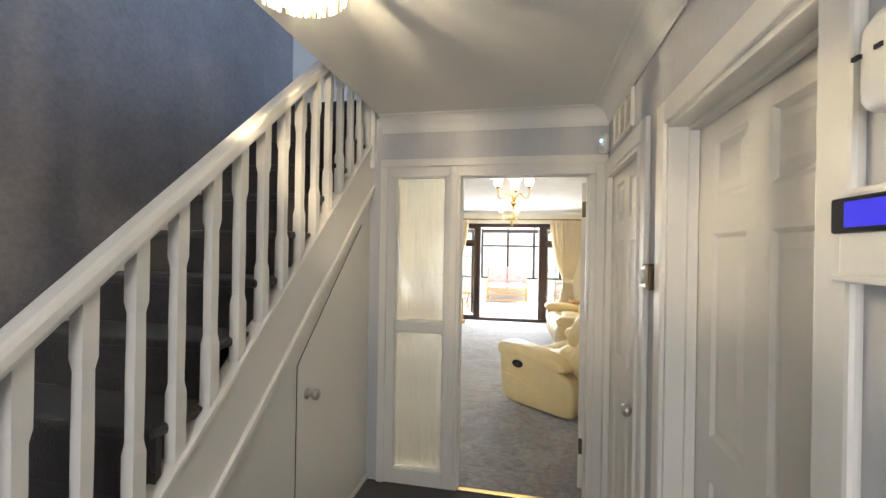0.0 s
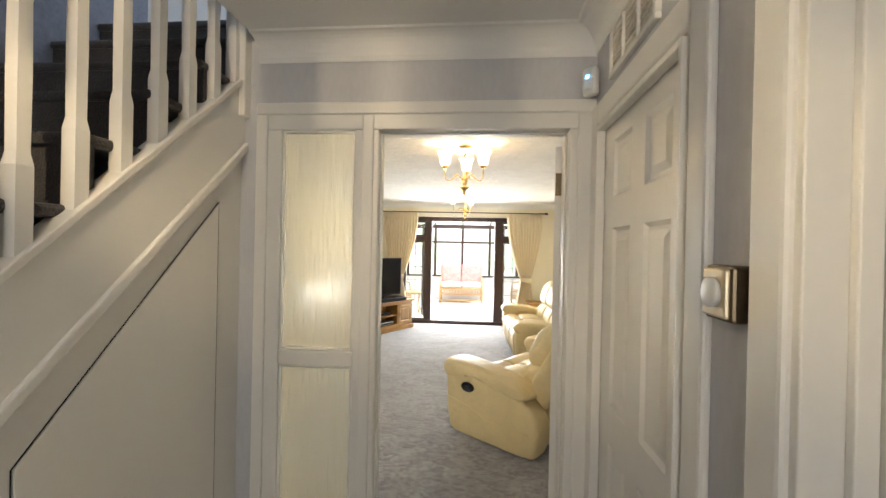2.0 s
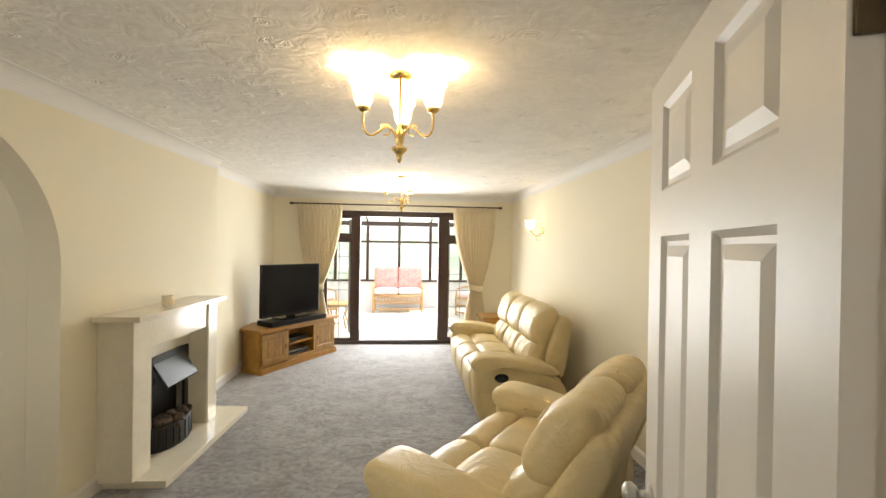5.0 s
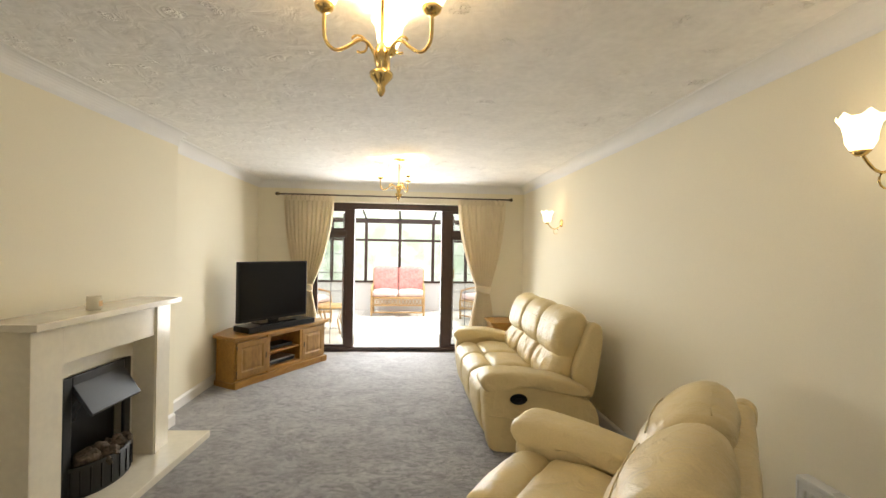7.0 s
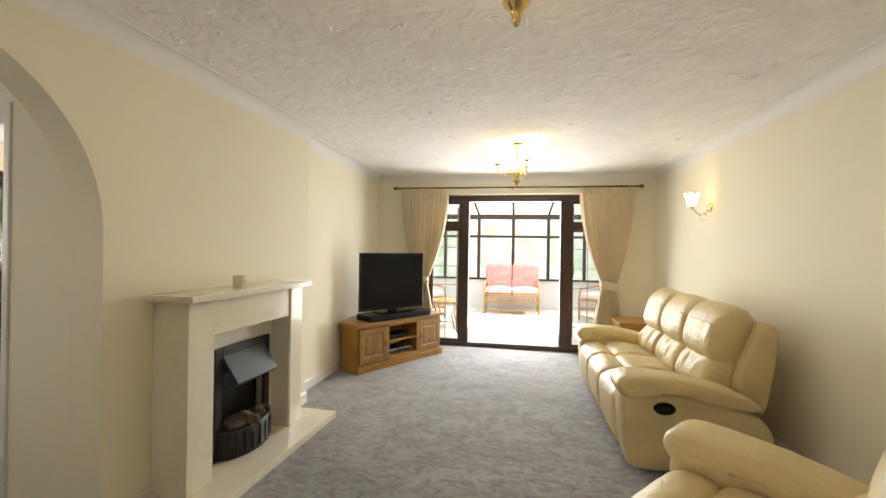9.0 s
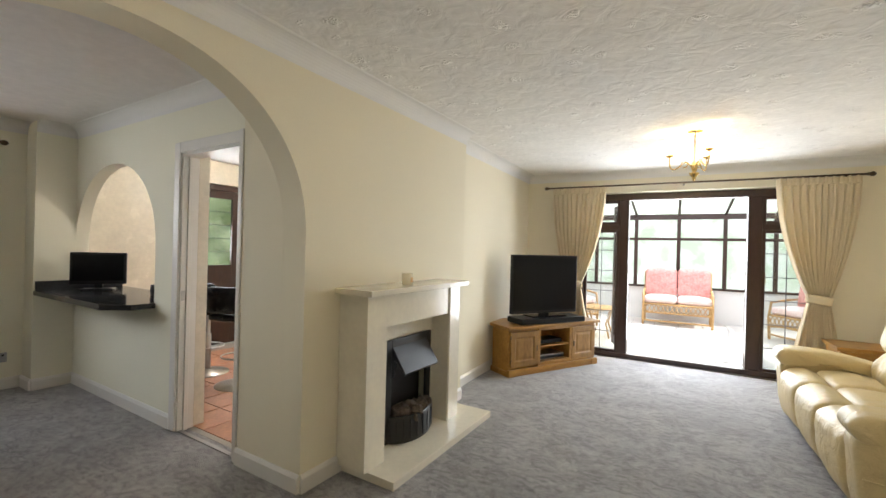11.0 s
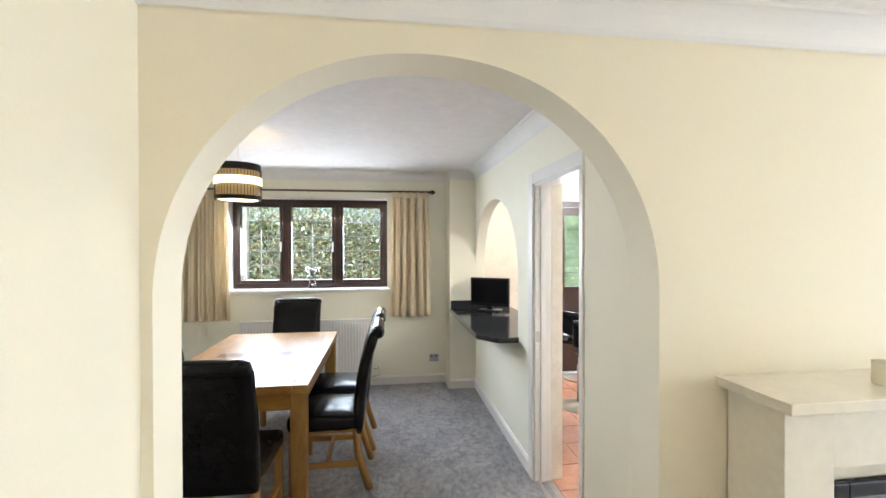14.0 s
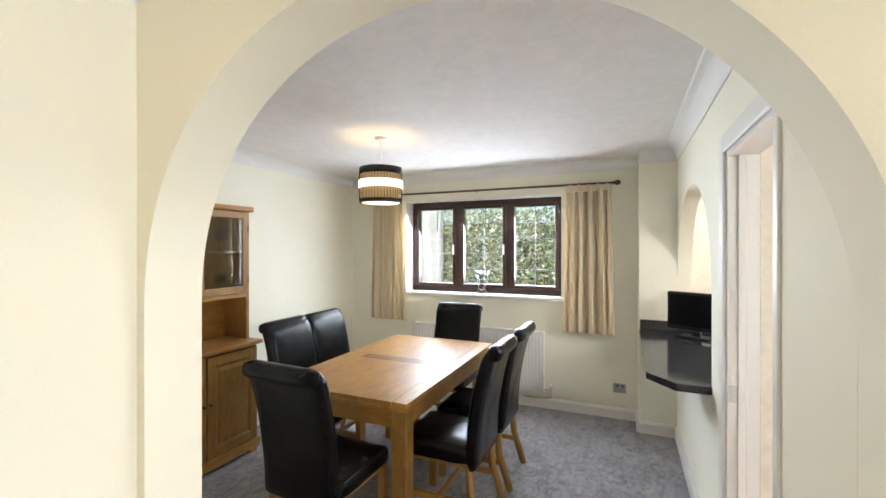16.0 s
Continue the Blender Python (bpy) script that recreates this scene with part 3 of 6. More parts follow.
wall("wall_dining_return", PALE, "pale ivory wall beside the arch", (-2.01, -1.91, DY, 3.20, 0, CH))
HA, HB, HS, HT = -5.02, -3.515, 1.30, 1.99
KD0, KD1, KDT = -3.165, -2.43, 1.985
wall("wall_hatch", PALE, "pale ivory wall with a kitchen doorway and hatch", (HB, KD0, KY, KY + 0.1, 0, CH), (KD0, KD1, KY, KY + 0.1, KDT, CH), (KD1, -1.93, KY, KY + 0.1, 0, CH), (HA - 0.3, HB, KY, KY + 0.1, 0, 0.84))
hc, hh = (HA + HB) / 2, (HB - HA) / 2
structure(prism("wall_hatch_head", PALE, None, [(HA, CH), (HA, HS)] + arch_points(hc, hh, HS, HT)[::-1][1:-1] + [(HB, HS), (HB, CH)], "Y", KY, KY + 0.1), "pale ivory arched head over the serving hatch")
structure(boxes("ceiling_dining", CEILD, None, (DW - 0.3, -1.85, DY - 0.1, KY + 0.1, CH, CH + 0.1), bevel=0), "white mottled dining room ceiling", "ceiling")
cove("cornice_window_wall", DW, DY, DW, 4.63, 1, 0)
cove("cornice_pier", -5.02, 4.63, -5.02, KY, 1, 0)
cove("cornice_dresser_wall", DW, DY, -2.0, DY, 0, 1)
cove("cornice_hatch_wall", -5.02, KY, -2.02, KY, 0, -1)
skirting("baseboard_window_wall", DW, DY, DW, 4.63, 1, 0)
skirting("baseboard_pier", -5.02, 4.63, -5.02, KY, 1, 0)
skirting("baseboard_pier_side", DW, 4.63, -5.02, 4.63, 0, -1)
skirting("baseboard_dresser_wall", DW, DY, -2.0, DY, 0, 1)
skirting("baseboard_hatch_wall", -5.02, KY, KD0 - 0.07, KY, 0, -1)
skirting("baseboard_arch_jamb", KD1 + 0.03, KY - 0.026, -1.832, KY - 0.026, 0, -1)
wall("wall_arch_jamb", CREAM, "cream arch jamb that meets the kitchen wall", (-2.40, -2.011, KY - 0.025, KY, 0, CH))

wall("wall_kitchen_return", TILEW, "beige tiled kitchen face of the hatch wall", (HB, KD0 + 0.028, KY + 0.109, KY + 0.185, 0, CH))

# kitchen
BD0, BD1 = 5.95, 6.85
wall("wall_kitchen_outer", TILEW, "beige kitchen wall round the back door", (DW - 0.28, DW - 0.02, KY + 0.1, BD0, 0, CH), (DW - 0.28, DW - 0.02, BD1, 8.2, 0, CH), (DW - 0.28, DW - 0.02, BD0, BD1, 2.1, CH))
wall("wall_kitchen_end", TILEW, "beige kitchen end wall", (DW - 0.28, -2.25, 8.1, 8.2, 0, CH))
wall("wall_kitchen_side", MATTW, "plain wall between the kitchen and the living room", (-2.30, -2.2, KY + 0.1, 8.2, 0, CH))
structure(boxes("ceiling_kitchen", MATTW, None, (DW - 0.3, -2.2, KY + 0.1, 8.2, CH, CH + 0.1), bevel=0), "white kitchen ceiling", "ceiling")

# ---- hall ----


def knob(parent, x, y, z, axis, mat=STEEL):
    """A round door knob on a rose; axis gives the way it points."""
    turn = {"-y": pose(x, y, z, 90), "y": pose(x, y, z, -90), "-x": pose(x, y, z, 0, -90), "x": pose(x, y, z, 0, 90)}[axis]
    lathe("knob", mat, parent, [(0.0, 0), (0.027, 0), (0.027, 0.006), (0.012, 0.010), (0.010, 0.028), (0.020, 0.034), (0.027, 0.045), (0.025, 0.058), (0.014, 0.066), (0, 0.067)], 20, turn)


# the glazed screen and doorway to the living room
scr = thing("glazed_screen", "white painted door frame with rippled glass sidelight", "door frame", 0, 2.6, kind="structure")
SL, SG0, SG1, DL, DR, SR = -0.735, -0.632, -0.308, -0.208, 0.572, 0.66
boxes("frame", WHITE, scr, (SL, SG0, -0.012, 0.13, 0, 1.998), (SG1, DL, -0.012, 0.072, 0, 1.998), (DR, SR, -0.012, 0.165, 0, 1.998), (SL, SR, -0.012, 0.13, 1.998, 2.10), (SG0, SG1, -0.012, 0.13, 0, 0.10), (SG0, SG1, -0.010, 0.128, 0.995, 1.06), bevel=0.006)
boxes("architrave", WHITE, scr, (SL - 0.006, SR + 0.012, -0.024, -0.010, 2.06, 2.112), (SL - 0.006, SL + 0.045, -0.024, -0.010, 0, 2.06), (SG1 + 0.03, DL - 0.02, -0.022, -0.010, 0.10, 2.06), (DR + 0.03, SR + 0.012, -0.024, -0.010, 0, 2.06), bevel=0.006)
for z0, z1 in ((0.10, 0.995), (1.06, 1.998)):
    bd = 0.010
    boxes("glazing_bead", WHITE, scr, (SG0, SG0 + bd, 0.0, 0.03, z0, z1), (SG1 - bd, SG1, 0.0, 0.03, z0, z1), (SG0 + bd, SG1 - bd, 0.0, 0.03, z0, z0 + bd), (SG0 + bd, SG1 - bd, 0.0, 0.03, z1 - bd, z1), bevel=0.004)
    pn = boxes("pane", OBSCURE, scr, (SG0 + 0.005, SG1 - 0.005, 0.016, 0.022, z0 + 0.005, z1 - 0.005), bevel=0)
    pn.visible_shadow = False
boxes("door_stop", WHITE, scr, (DL, DL + 0.008, 0.025, 0.06, 0, 1.99), (DR - 0.008, DR, 0.045, 0.085, 0, 1.99), (DL, DR, 0.045, 0.085, 1.99, 1.998), bevel=0.003)
boxes("threshold_strip", BRASS, scr, (DL, DR, 0.0, 0.035, 0.0, 0.006), bevel=0.002)

leaf = thing("living_room_door", "white six-panel door standing open on bronze hinges", "door", 0.585, 2.781, 0.008, 73.0)
panel_door("leaf", WHITE, leaf, 0.735, 1.965, 0.036, six_panels(0.735, 1.965), m=pose(0.004, 0.02, 0))
for z in (0.22, 1.745):
    tube("hinge", BRONZE, leaf, [(-0.004, -0.002, z), (-0.004, -0.002, z + 0.1)], 0.008)
    boxes("hinge_plate", BRONZE, leaf, (-0.002, 0.003, 0.004, 0.034, z, z + 0.1), (-0.030, -0.004, -0.003, 0.001, z, z + 0.1), bevel=0.001)
knob(leaf, 0.675, 0.038, 0.95, "y")
knob(leaf, 0.675, 0.002, 0.95, "-y")


def side_door(name, label, ya, yb, top, back, knob_near, knob_z):
    """A closed panelled door in the hall's side wall with its lining and architrave."""
    d = thing(name, label, "door", HX, ya, kind="structure")
    w = yb - ya
    boxes("lining", WHITE, d, (-0.008, 0.11, 0, 0.028, 0, top), (-0.008, 0.11, w - 0.028, w, 0, top), (-0.008, 0.11, 0, w, top - 0.028, top), bevel=0.003)
    a = 0.068
    boxes("architrave", WHITE, d, (-0.022, 0.0, -a, 0.012, 0, top + a), (-0.022, 0.0, w - 0.012, w + a, 0, top + a), (-0.022, 0.0, 0.012, w - 0.012, top - 0.012, top + a), bevel=0.008)
    boxes("door_stop", WHITE, d, (back - 0.035, back - 0.003, 0.028, 0.044, 0, top - 0.028), (back - 0.035, back - 0.003, w - 0.044, w - 0.028, 0, top - 0.028), (back - 0.035, back - 0.003, 0.044, w - 0.044, top - 0.046, top - 0.028), bevel=0.003)
    panel_door("leaf", WHITE, d, w - 0.062, top - 0.036, 0.036, six_panels(w - 0.062, top - 0.036), m=pose(back + 0.018, 0.031, 0.006, 0, 0, 90))
    knob(d, back, 0.085 if knob_near else w - 0.085, knob_z, "-x")
    for z in (0.2, 1.68):
        tube("hinge", WHITE, d, [(-0.004 + back, w - 0.030 if knob_near else 0.03, z), (-0.004 + back, w - 0.030 if knob_near else 0.03, z + 0.09)], 0.007)
    return d


side_door("door_cloakroom", "white six-panel door, closed, with steel knob", D1A, D1B, 2.0, 0.006, True, 0.86)
side_door("door_kitchen_hall", "white six-panel door set back in a deep frame", D2A, D2B, 1.98, 0.085, True, 0.9)

vent = thing("vent_grille", "white louvred vent grille above a door", "vent", HX, 1.98, 2.105)
boxes("frame", WHITE, vent, (-0.018, 0, 0, 0.40, 0, 0.018), (-0.018, 0, 0, 0.40, 0.162, 0.18), (-0.018, 0, 0, 0.018, 0.018, 0.162), (-0.018, 0, 0.382, 0.40, 0.018, 0.162), (-0.018, 0, 0.125, 0.14, 0.018, 0.162), (-0.018, 0, 0.255, 0.27, 0.018, 0.162), bevel=0.003)
for k in range(7):
    boxes("slat", material("cream_vent_slat", (0.68, 0.64, 0.54), 0.5) if k == 0 else bpy.data.materials["cream_vent_slat"], vent, (-0.011, -0.001, 0.018, 0.382, 0.022 + 0.02 * k, 0.036 + 0.02 * k), bevel=0.001)

th = thing("thermostat", "small bronze and cream round-dial thermostat on the wall", "thermostat", HX, 1.585, 1.395)
boxes("body", BRONZE, th, (-0.036, -0.001, 0.0, 0.085, 0, 0.095), bevel=0.006)
boxes("cover", material("champagne_metal_cover", (0.58, 0.50, 0.35), 0.35, 0.5, bump=0.03), th, (-0.044, -0.034, 0.006, 0.079, 0.006, 0.089), bevel=0.005)
lathe("dial", PLASTW, th, [(0, 0), (0.026, 0), (0.026, 0.008), (0.018, 0.012), (0, 0.012)], 24, pose(-0.044, 0.042, 0.048, 0, -90))

pir = thing("alarm_sensor", "white plastic corner alarm sensor with small light", "sensor", HX - 0.035, 2.555, 2.11, -45)
soft("body", PLASTW, pir, (0.062, 0.045, 0.115), 0.018, pose(0, 0, 0.058), n=6, lump=0)
soft("lens", material("milky_lens", (0.70, 0.74, 0.78), 0.2, bump=0), pir, (0.045, 0.02, 0.05), 0.01, pose(0, -0.018, 0.045), n=5, lump=0)
boxes("indicator", BLUELED, pir, (-0.006, 0.006, -0.032, -0.018, 0.064, 0.076), bevel=0.001)

alarm = thing("alarm_keypad", "white alarm keypad with a lit blue display", "alarm panel", HX, 0.385, 1.50)
boxes("body", PLASTW, alarm, (-0.03, -0.001, 0, 0.27, 0, 0.125), bevel=0.008)
boxes("bezel", BLACK, alarm, (-0.036, -0.028, 0.012, 0.275, 0.062, 0.112), bevel=0.004)
boxes("display", BLUELCD, alarm, (-0.0375, -0.034, 0.03, 0.245, 0.070, 0.105), bevel=0.001)
boxes("lip", PLASTW, alarm, (-0.034, -0.002, -0.004, 0.274, -0.006, 0.004), bevel=0.002)
bell = thing("door_chime", "white rounded plastic chime box on the wall", "chime", HX, 0.335, 1.70)
soft("body", PLASTW, bell, (0.07, 0.24, 0.13), 0.03, pose(-0.036, 0.12, 0.065), n=6, lump=0)
for yy in (0.19, 0.225):
    boxes("slot", BLACK, bell, (-0.0735, -0.068, yy - 0.006, yy + 0.006, 0.072, 0.078), bevel=0.001)

# stairs
SX0, SX1, RISE, GO, Y1 = -1.72, -0.83, 0.20, 0.23, 0.06
stair = thing("staircase", "straight stair with dark grey carpet and white string", "staircase", 0, 0, kind="structure")
for k in range(13):
    y = Y1 + GO * k
    boxes("tread", STAIRC, stair, (SX0, SX1, y - 0.02, y + GO + 0.01, RISE * (k + 1) - 0.035, RISE * (k + 1)), bevel=0.012)
    boxes("riser", STAIRC, stair, (SX0, SX1, y, y + 0.02, RISE * k, RISE * (k + 1) - 0.03), bevel=0)
structure(boxes("floor_landing", STAIRC, None, (SX0, -0.75, Y1 + 13 * GO, 3.40, 2.48, 2.60), bevel=0.004), "dark grey landing carpet at the stair head", "carpet")


def sl(y, off):
    return 1.165 + 0.87 * (y - 1.389) + off


prism("outer_string", WHITE, stair, [(0.02, sl(0.02, 0)), (2.72, sl(2.72, 0)), (2.72, sl(2.72, -0.30)), (0.02, sl(0.02, -0.30))], "X", -0.845, -0.805, bevel=0.004)
prism("string_moulding", WHITE, stair, [(0.3, sl(0.3, -0.27)), (2.60, sl(2.60, -0.27)), (2.60, sl(2.60, -0.31)), (0.3, sl(0.3, -0.31))], "X", -0.806, -0.786, bevel=0.006)
prism("string_cap", WHITE, stair, [(0.02, sl(0.02, 0.028)), (2.62, sl(2.62, 0.028)), (2.62, sl(2.62, 0)), (0.02, sl(0.02, 0))], "X", -0.86, -0.79, bevel=0.004)
prism("wall_string", WHITE, stair, [(0.0, sl(0.0, 0.10)), (2.74, sl(2.74, 0.10)), (2.74, sl(2.74, -0.2)), (0.0, sl(0.0, -0.2))], "X", SX0, SX0 + 0.02)
prism("under_panel", WHITE, stair, [(0.15, 0), (2.60, 0), (2.60, sl(2.60, -0.29)), (0.36, 0.002)], "X", -0.845, -0.818)
prism("handrail", WHITE, stair, [(0.0, sl(0.0, 0.785)), (2.60, sl(2.60, 0.785)), (2.60, sl(2.60, 0.855)), (0.0, sl(0.0, 0.855))], "X", -0.862, -0.788, bevel=0.016)
for k in range(18):
    y = 0.633 + 0.1365 * (k - 3)
    z0, z1 = sl(y, 0.01), sl(y, 0.82)
    r, q = 0.028, 0.0215
    prof = [(r, 0), (r, 0.21), (q, 0.24), (q * 1.06, 0.42), (q, z1 - z0 - 0.22), (r, z1 - z0 - 0.19), (r, z1 - z0)]
    lathe("baluster", WHITE, stair, prof, 4, pose(-0.825, y, z0, 0, 0, 45), smooth=False)
boxes("newel_post", WHITE, stair, (-0.87, -0.78, 2.55, 2.64, 2.05, 3.5), bevel=0.006)
boxes("newel_foot", WHITE, stair, (-0.87, -0.78, 0.02, 0.11, 0.0, 1.15), bevel=0.006)

cup = thing("under_stair_cupboard_door", "white flush sloping cupboard door, closed, steel knob", "cupboard door", -0.818, 0)
prism("leaf", WHITE, cup, [(1.72, 0.03), (2.44, 0.03), (2.44, 1.665), (1.72, 0.985)], "X", 0.001, 0.006, bevel=0.001)
for a, b in (((1.715, 0.03), (1.715, 0.985)), ((1.715, 0.985), (2.445, 1.672)), ((2.445, 0.03), (2.445, 1.672))):
    tube("joint", BLACK, cup, [(0.0015, *a), (0.0015, *b)], 0.0022, 4)
knob(cup, 0.006, 1.80, 0.83, "x")
boxes("skirting_step", WHITE, cup, (0.0, 0.012, 1.0, 2.598, 0.0, 0.028), bevel=0.002)

# hall ceiling lamp, a drum of hanging strips
hl = thing("hall_ceiling_lamp", "lit ceiling lamp with hanging ivory glass strips", "ceiling lamp", -0.42, 1.0, CH - 0.18)
lathe("base", BRASS, hl, [(0, 0.18), (0.14, 0.18), (0.14, 0.165), (0, 0.165)], 28)
rs = random.Random(11)
for k in range(46):
    a = 2 * math.pi * (k + rs.uniform(-0.3, 0.3)) / 46
    hw = rs.uniform(0.0035, 0.0065)
    boxes("strip", STRIPGLOW if k % 3 == 0 else FEATHER, hl, (-hw, hw, -0.002, 0.002, 0, 0.142), bevel=0.001, m=pose(0.135 * math.cos(a), 0.135 * math.sin(a), 0.025, 0, 0, math.degrees(a) + 90))
for k in range(11):
    a = 2 * math.pi * k / 11
    boxes("inner_strip", STRIPGLOW if k % 2 == 0 else FEATHER, hl, (-0.006, 0.006, -0.002, 0.002, 0, 0.166), bevel=0.001, m=pose(0.085 * math.cos(a), 0.085 * math.sin(a), 0.0, 0, 0, math.degrees(a) + 90))
lathe("bowl", SHADE, hl, [(0, -0.004), (0.05, 0.0), (0.082, 0.014), (0.08, 0.018), (0.05, 0.006), (0, 0.002)], 24)
lamp("bulb_hall", "POINT", (-0.42, 1.0, CH - 0.10), 23, BULB, 0.008)

# ---- living room ----
XF = SKEW


def pad(name, parent, outline, x0, x1, r, puff=0.0, side=0.012, lump=0.004, n=12, seed=0, wrinkle=0.0):
    """An upholstered piece: a smooth side outline (y, z) drawn out along x, with rounded ends, crowned middle and creases."""
    q = [Vector((0, *c)) for c in outline]
    ring, m_ = [], len(outline)
    for i in range(m_):
        a, b, c, d = q[i - 1], q[i], q[(i + 1) % m_], q[(i + 2) % m_]
        for k in range(5):
            f = k / 5
            ring.append(0.5 * (2 * b + f * (c - a) + f * f * (2 * a - 5 * b + 4 * c - d) + f ** 3 * (3 * b - 3 * c + d - a)))
    mid = sum(ring, Vector()) / len(ring)
    rows = [(x0 + r * (1 - math.cos(a)), r * (1 - math.sin(a))) for a in [math.pi / 2 * k / 4 for k in range(4)]]
    rows += [(x0 + r + (x1 - x0 - 2 * r) * k / n, 0.0) for k in range(n + 1)]
    rows += [(x0 + x1 - x, ins) for x, ins in rows[3::-1]]
    bm = bmesh.new()
    loops = []

    def add(x, ins, size=1.0, push=0.0):
        u = 2 * (x - x0) / (x1 - x0) - 1
        out = []
        for p in ring:
            d = p - mid
            ln = max(d.length, 1e-4)
            v = mid + d * (max(0.25, 1 - ins / ln) * size + puff * (1 - u * u) / ln * size)
            v.x = x + push
            w = noise.noise(Vector((v.x * 8 + seed, v.y * 8, v.z * 8))) + 0.4 * noise.noise(Vector((v.x * 23, v.y * 23 + seed, v.z * 23)))
            g = noise.noise(Vector((v.x * 34 + seed, v.y * 7, v.z * 9))) if wrinkle else 0.0
            v += d / ln * (lump * w + wrinkle * g) * size
            out.append(bm.verts.new(v))
        loops.append(out)
    for sz, ps in ((0.34, -1.0), (0.68, -0.75), (0.9, -0.3)):
        add(x0, r, sz, side * ps)
    for x, ins in rows:
        add(x, ins)
    for sz, ps in ((0.9, 0.3), (0.68, 0.75), (0.34, 1.0)):
        add(x1, r, sz, side * ps)
    k_ = len(ring)
    for a, b in zip(loops, loops[1:]):
        for i in range(k_):
            bm.faces.new((a[i], a[(i + 1) % k_], b[(i + 1) % k_], b[i]))
    bm.faces.new(loops[0])
    bm.faces.new(loops[-1])
    return finish(bm, name, LEATHER, parent, True)


SEAT = [(-0.20, 0.30), (-0.18, 0.43), (-0.02, 0.462), (0.14, 0.472), (0.235, 0.45), (0.258, 0.36), (0.22, 0.26), (-0.08, 0.25)]
FRONT = [(0.24, 0.30), (0.25, 0.425), (0.32, 0.462), (0.405, 0.452), (0.462, 0.40), (0.468, 0.29), (0.448, 0.15), (0.40, 0.085), (0.33, 0.11), (0.28, 0.22)]
LUMBAR = [(-0.12, 0.43), (-0.075, 0.50), (-0.105, 0.60), (-0.17, 0.67), (-0.27, 0.68), (-0.31, 0.56), (-0.26, 0.43)]
HEAD = [(-0.165, 0.655), (-0.12, 0.74), (-0.155, 0.89), (-0.225, 0.985), (-0.315, 1.005), (-0.385, 0.94), (-0.39, 0.80), (-0.33, 0.66), (-0.24, 0.625)]
SHELL = [(-0.24, 0.26), (-0.29, 0.58), (-0.355, 0.88), (-0.40, 0.925), (-0.455, 0.90), (-0.465, 0.78), (-0.42, 0.45), (-0.37, 0.14), (-0.29, 0.12)]
WING = [(-0.245, 0.52), (-0.30, 0.72), (-0.375, 0.90), (-0.435, 0.925), (-0.475, 0.85), (-0.455, 0.62), (-0.40, 0.38), (-0.33, 0.40)]
SIDE = [(0.365, 0.03), (0.43, 0.12), (0.458, 0.36), (0.445, 0.49), (0.30, 0.535), (0.02, 0.505), (-0.20, 0.44), (-0.35, 0.36), (-0.40, 0.24), (-0.375, 0.06), (-0.29, 0.025), (0.06, 0.018)]
ARMTOP = [(0.455, 0.475), (0.487, 0.53), (0.455, 0.588), (0.36, 0.604), (0.10, 0.588), (-0.14, 0.54), (-0.30, 0.475), (-0.31, 0.43), (-0.20, 0.435), (0.08, 0.485), (0.32, 0.505), (0.41, 0.475)]


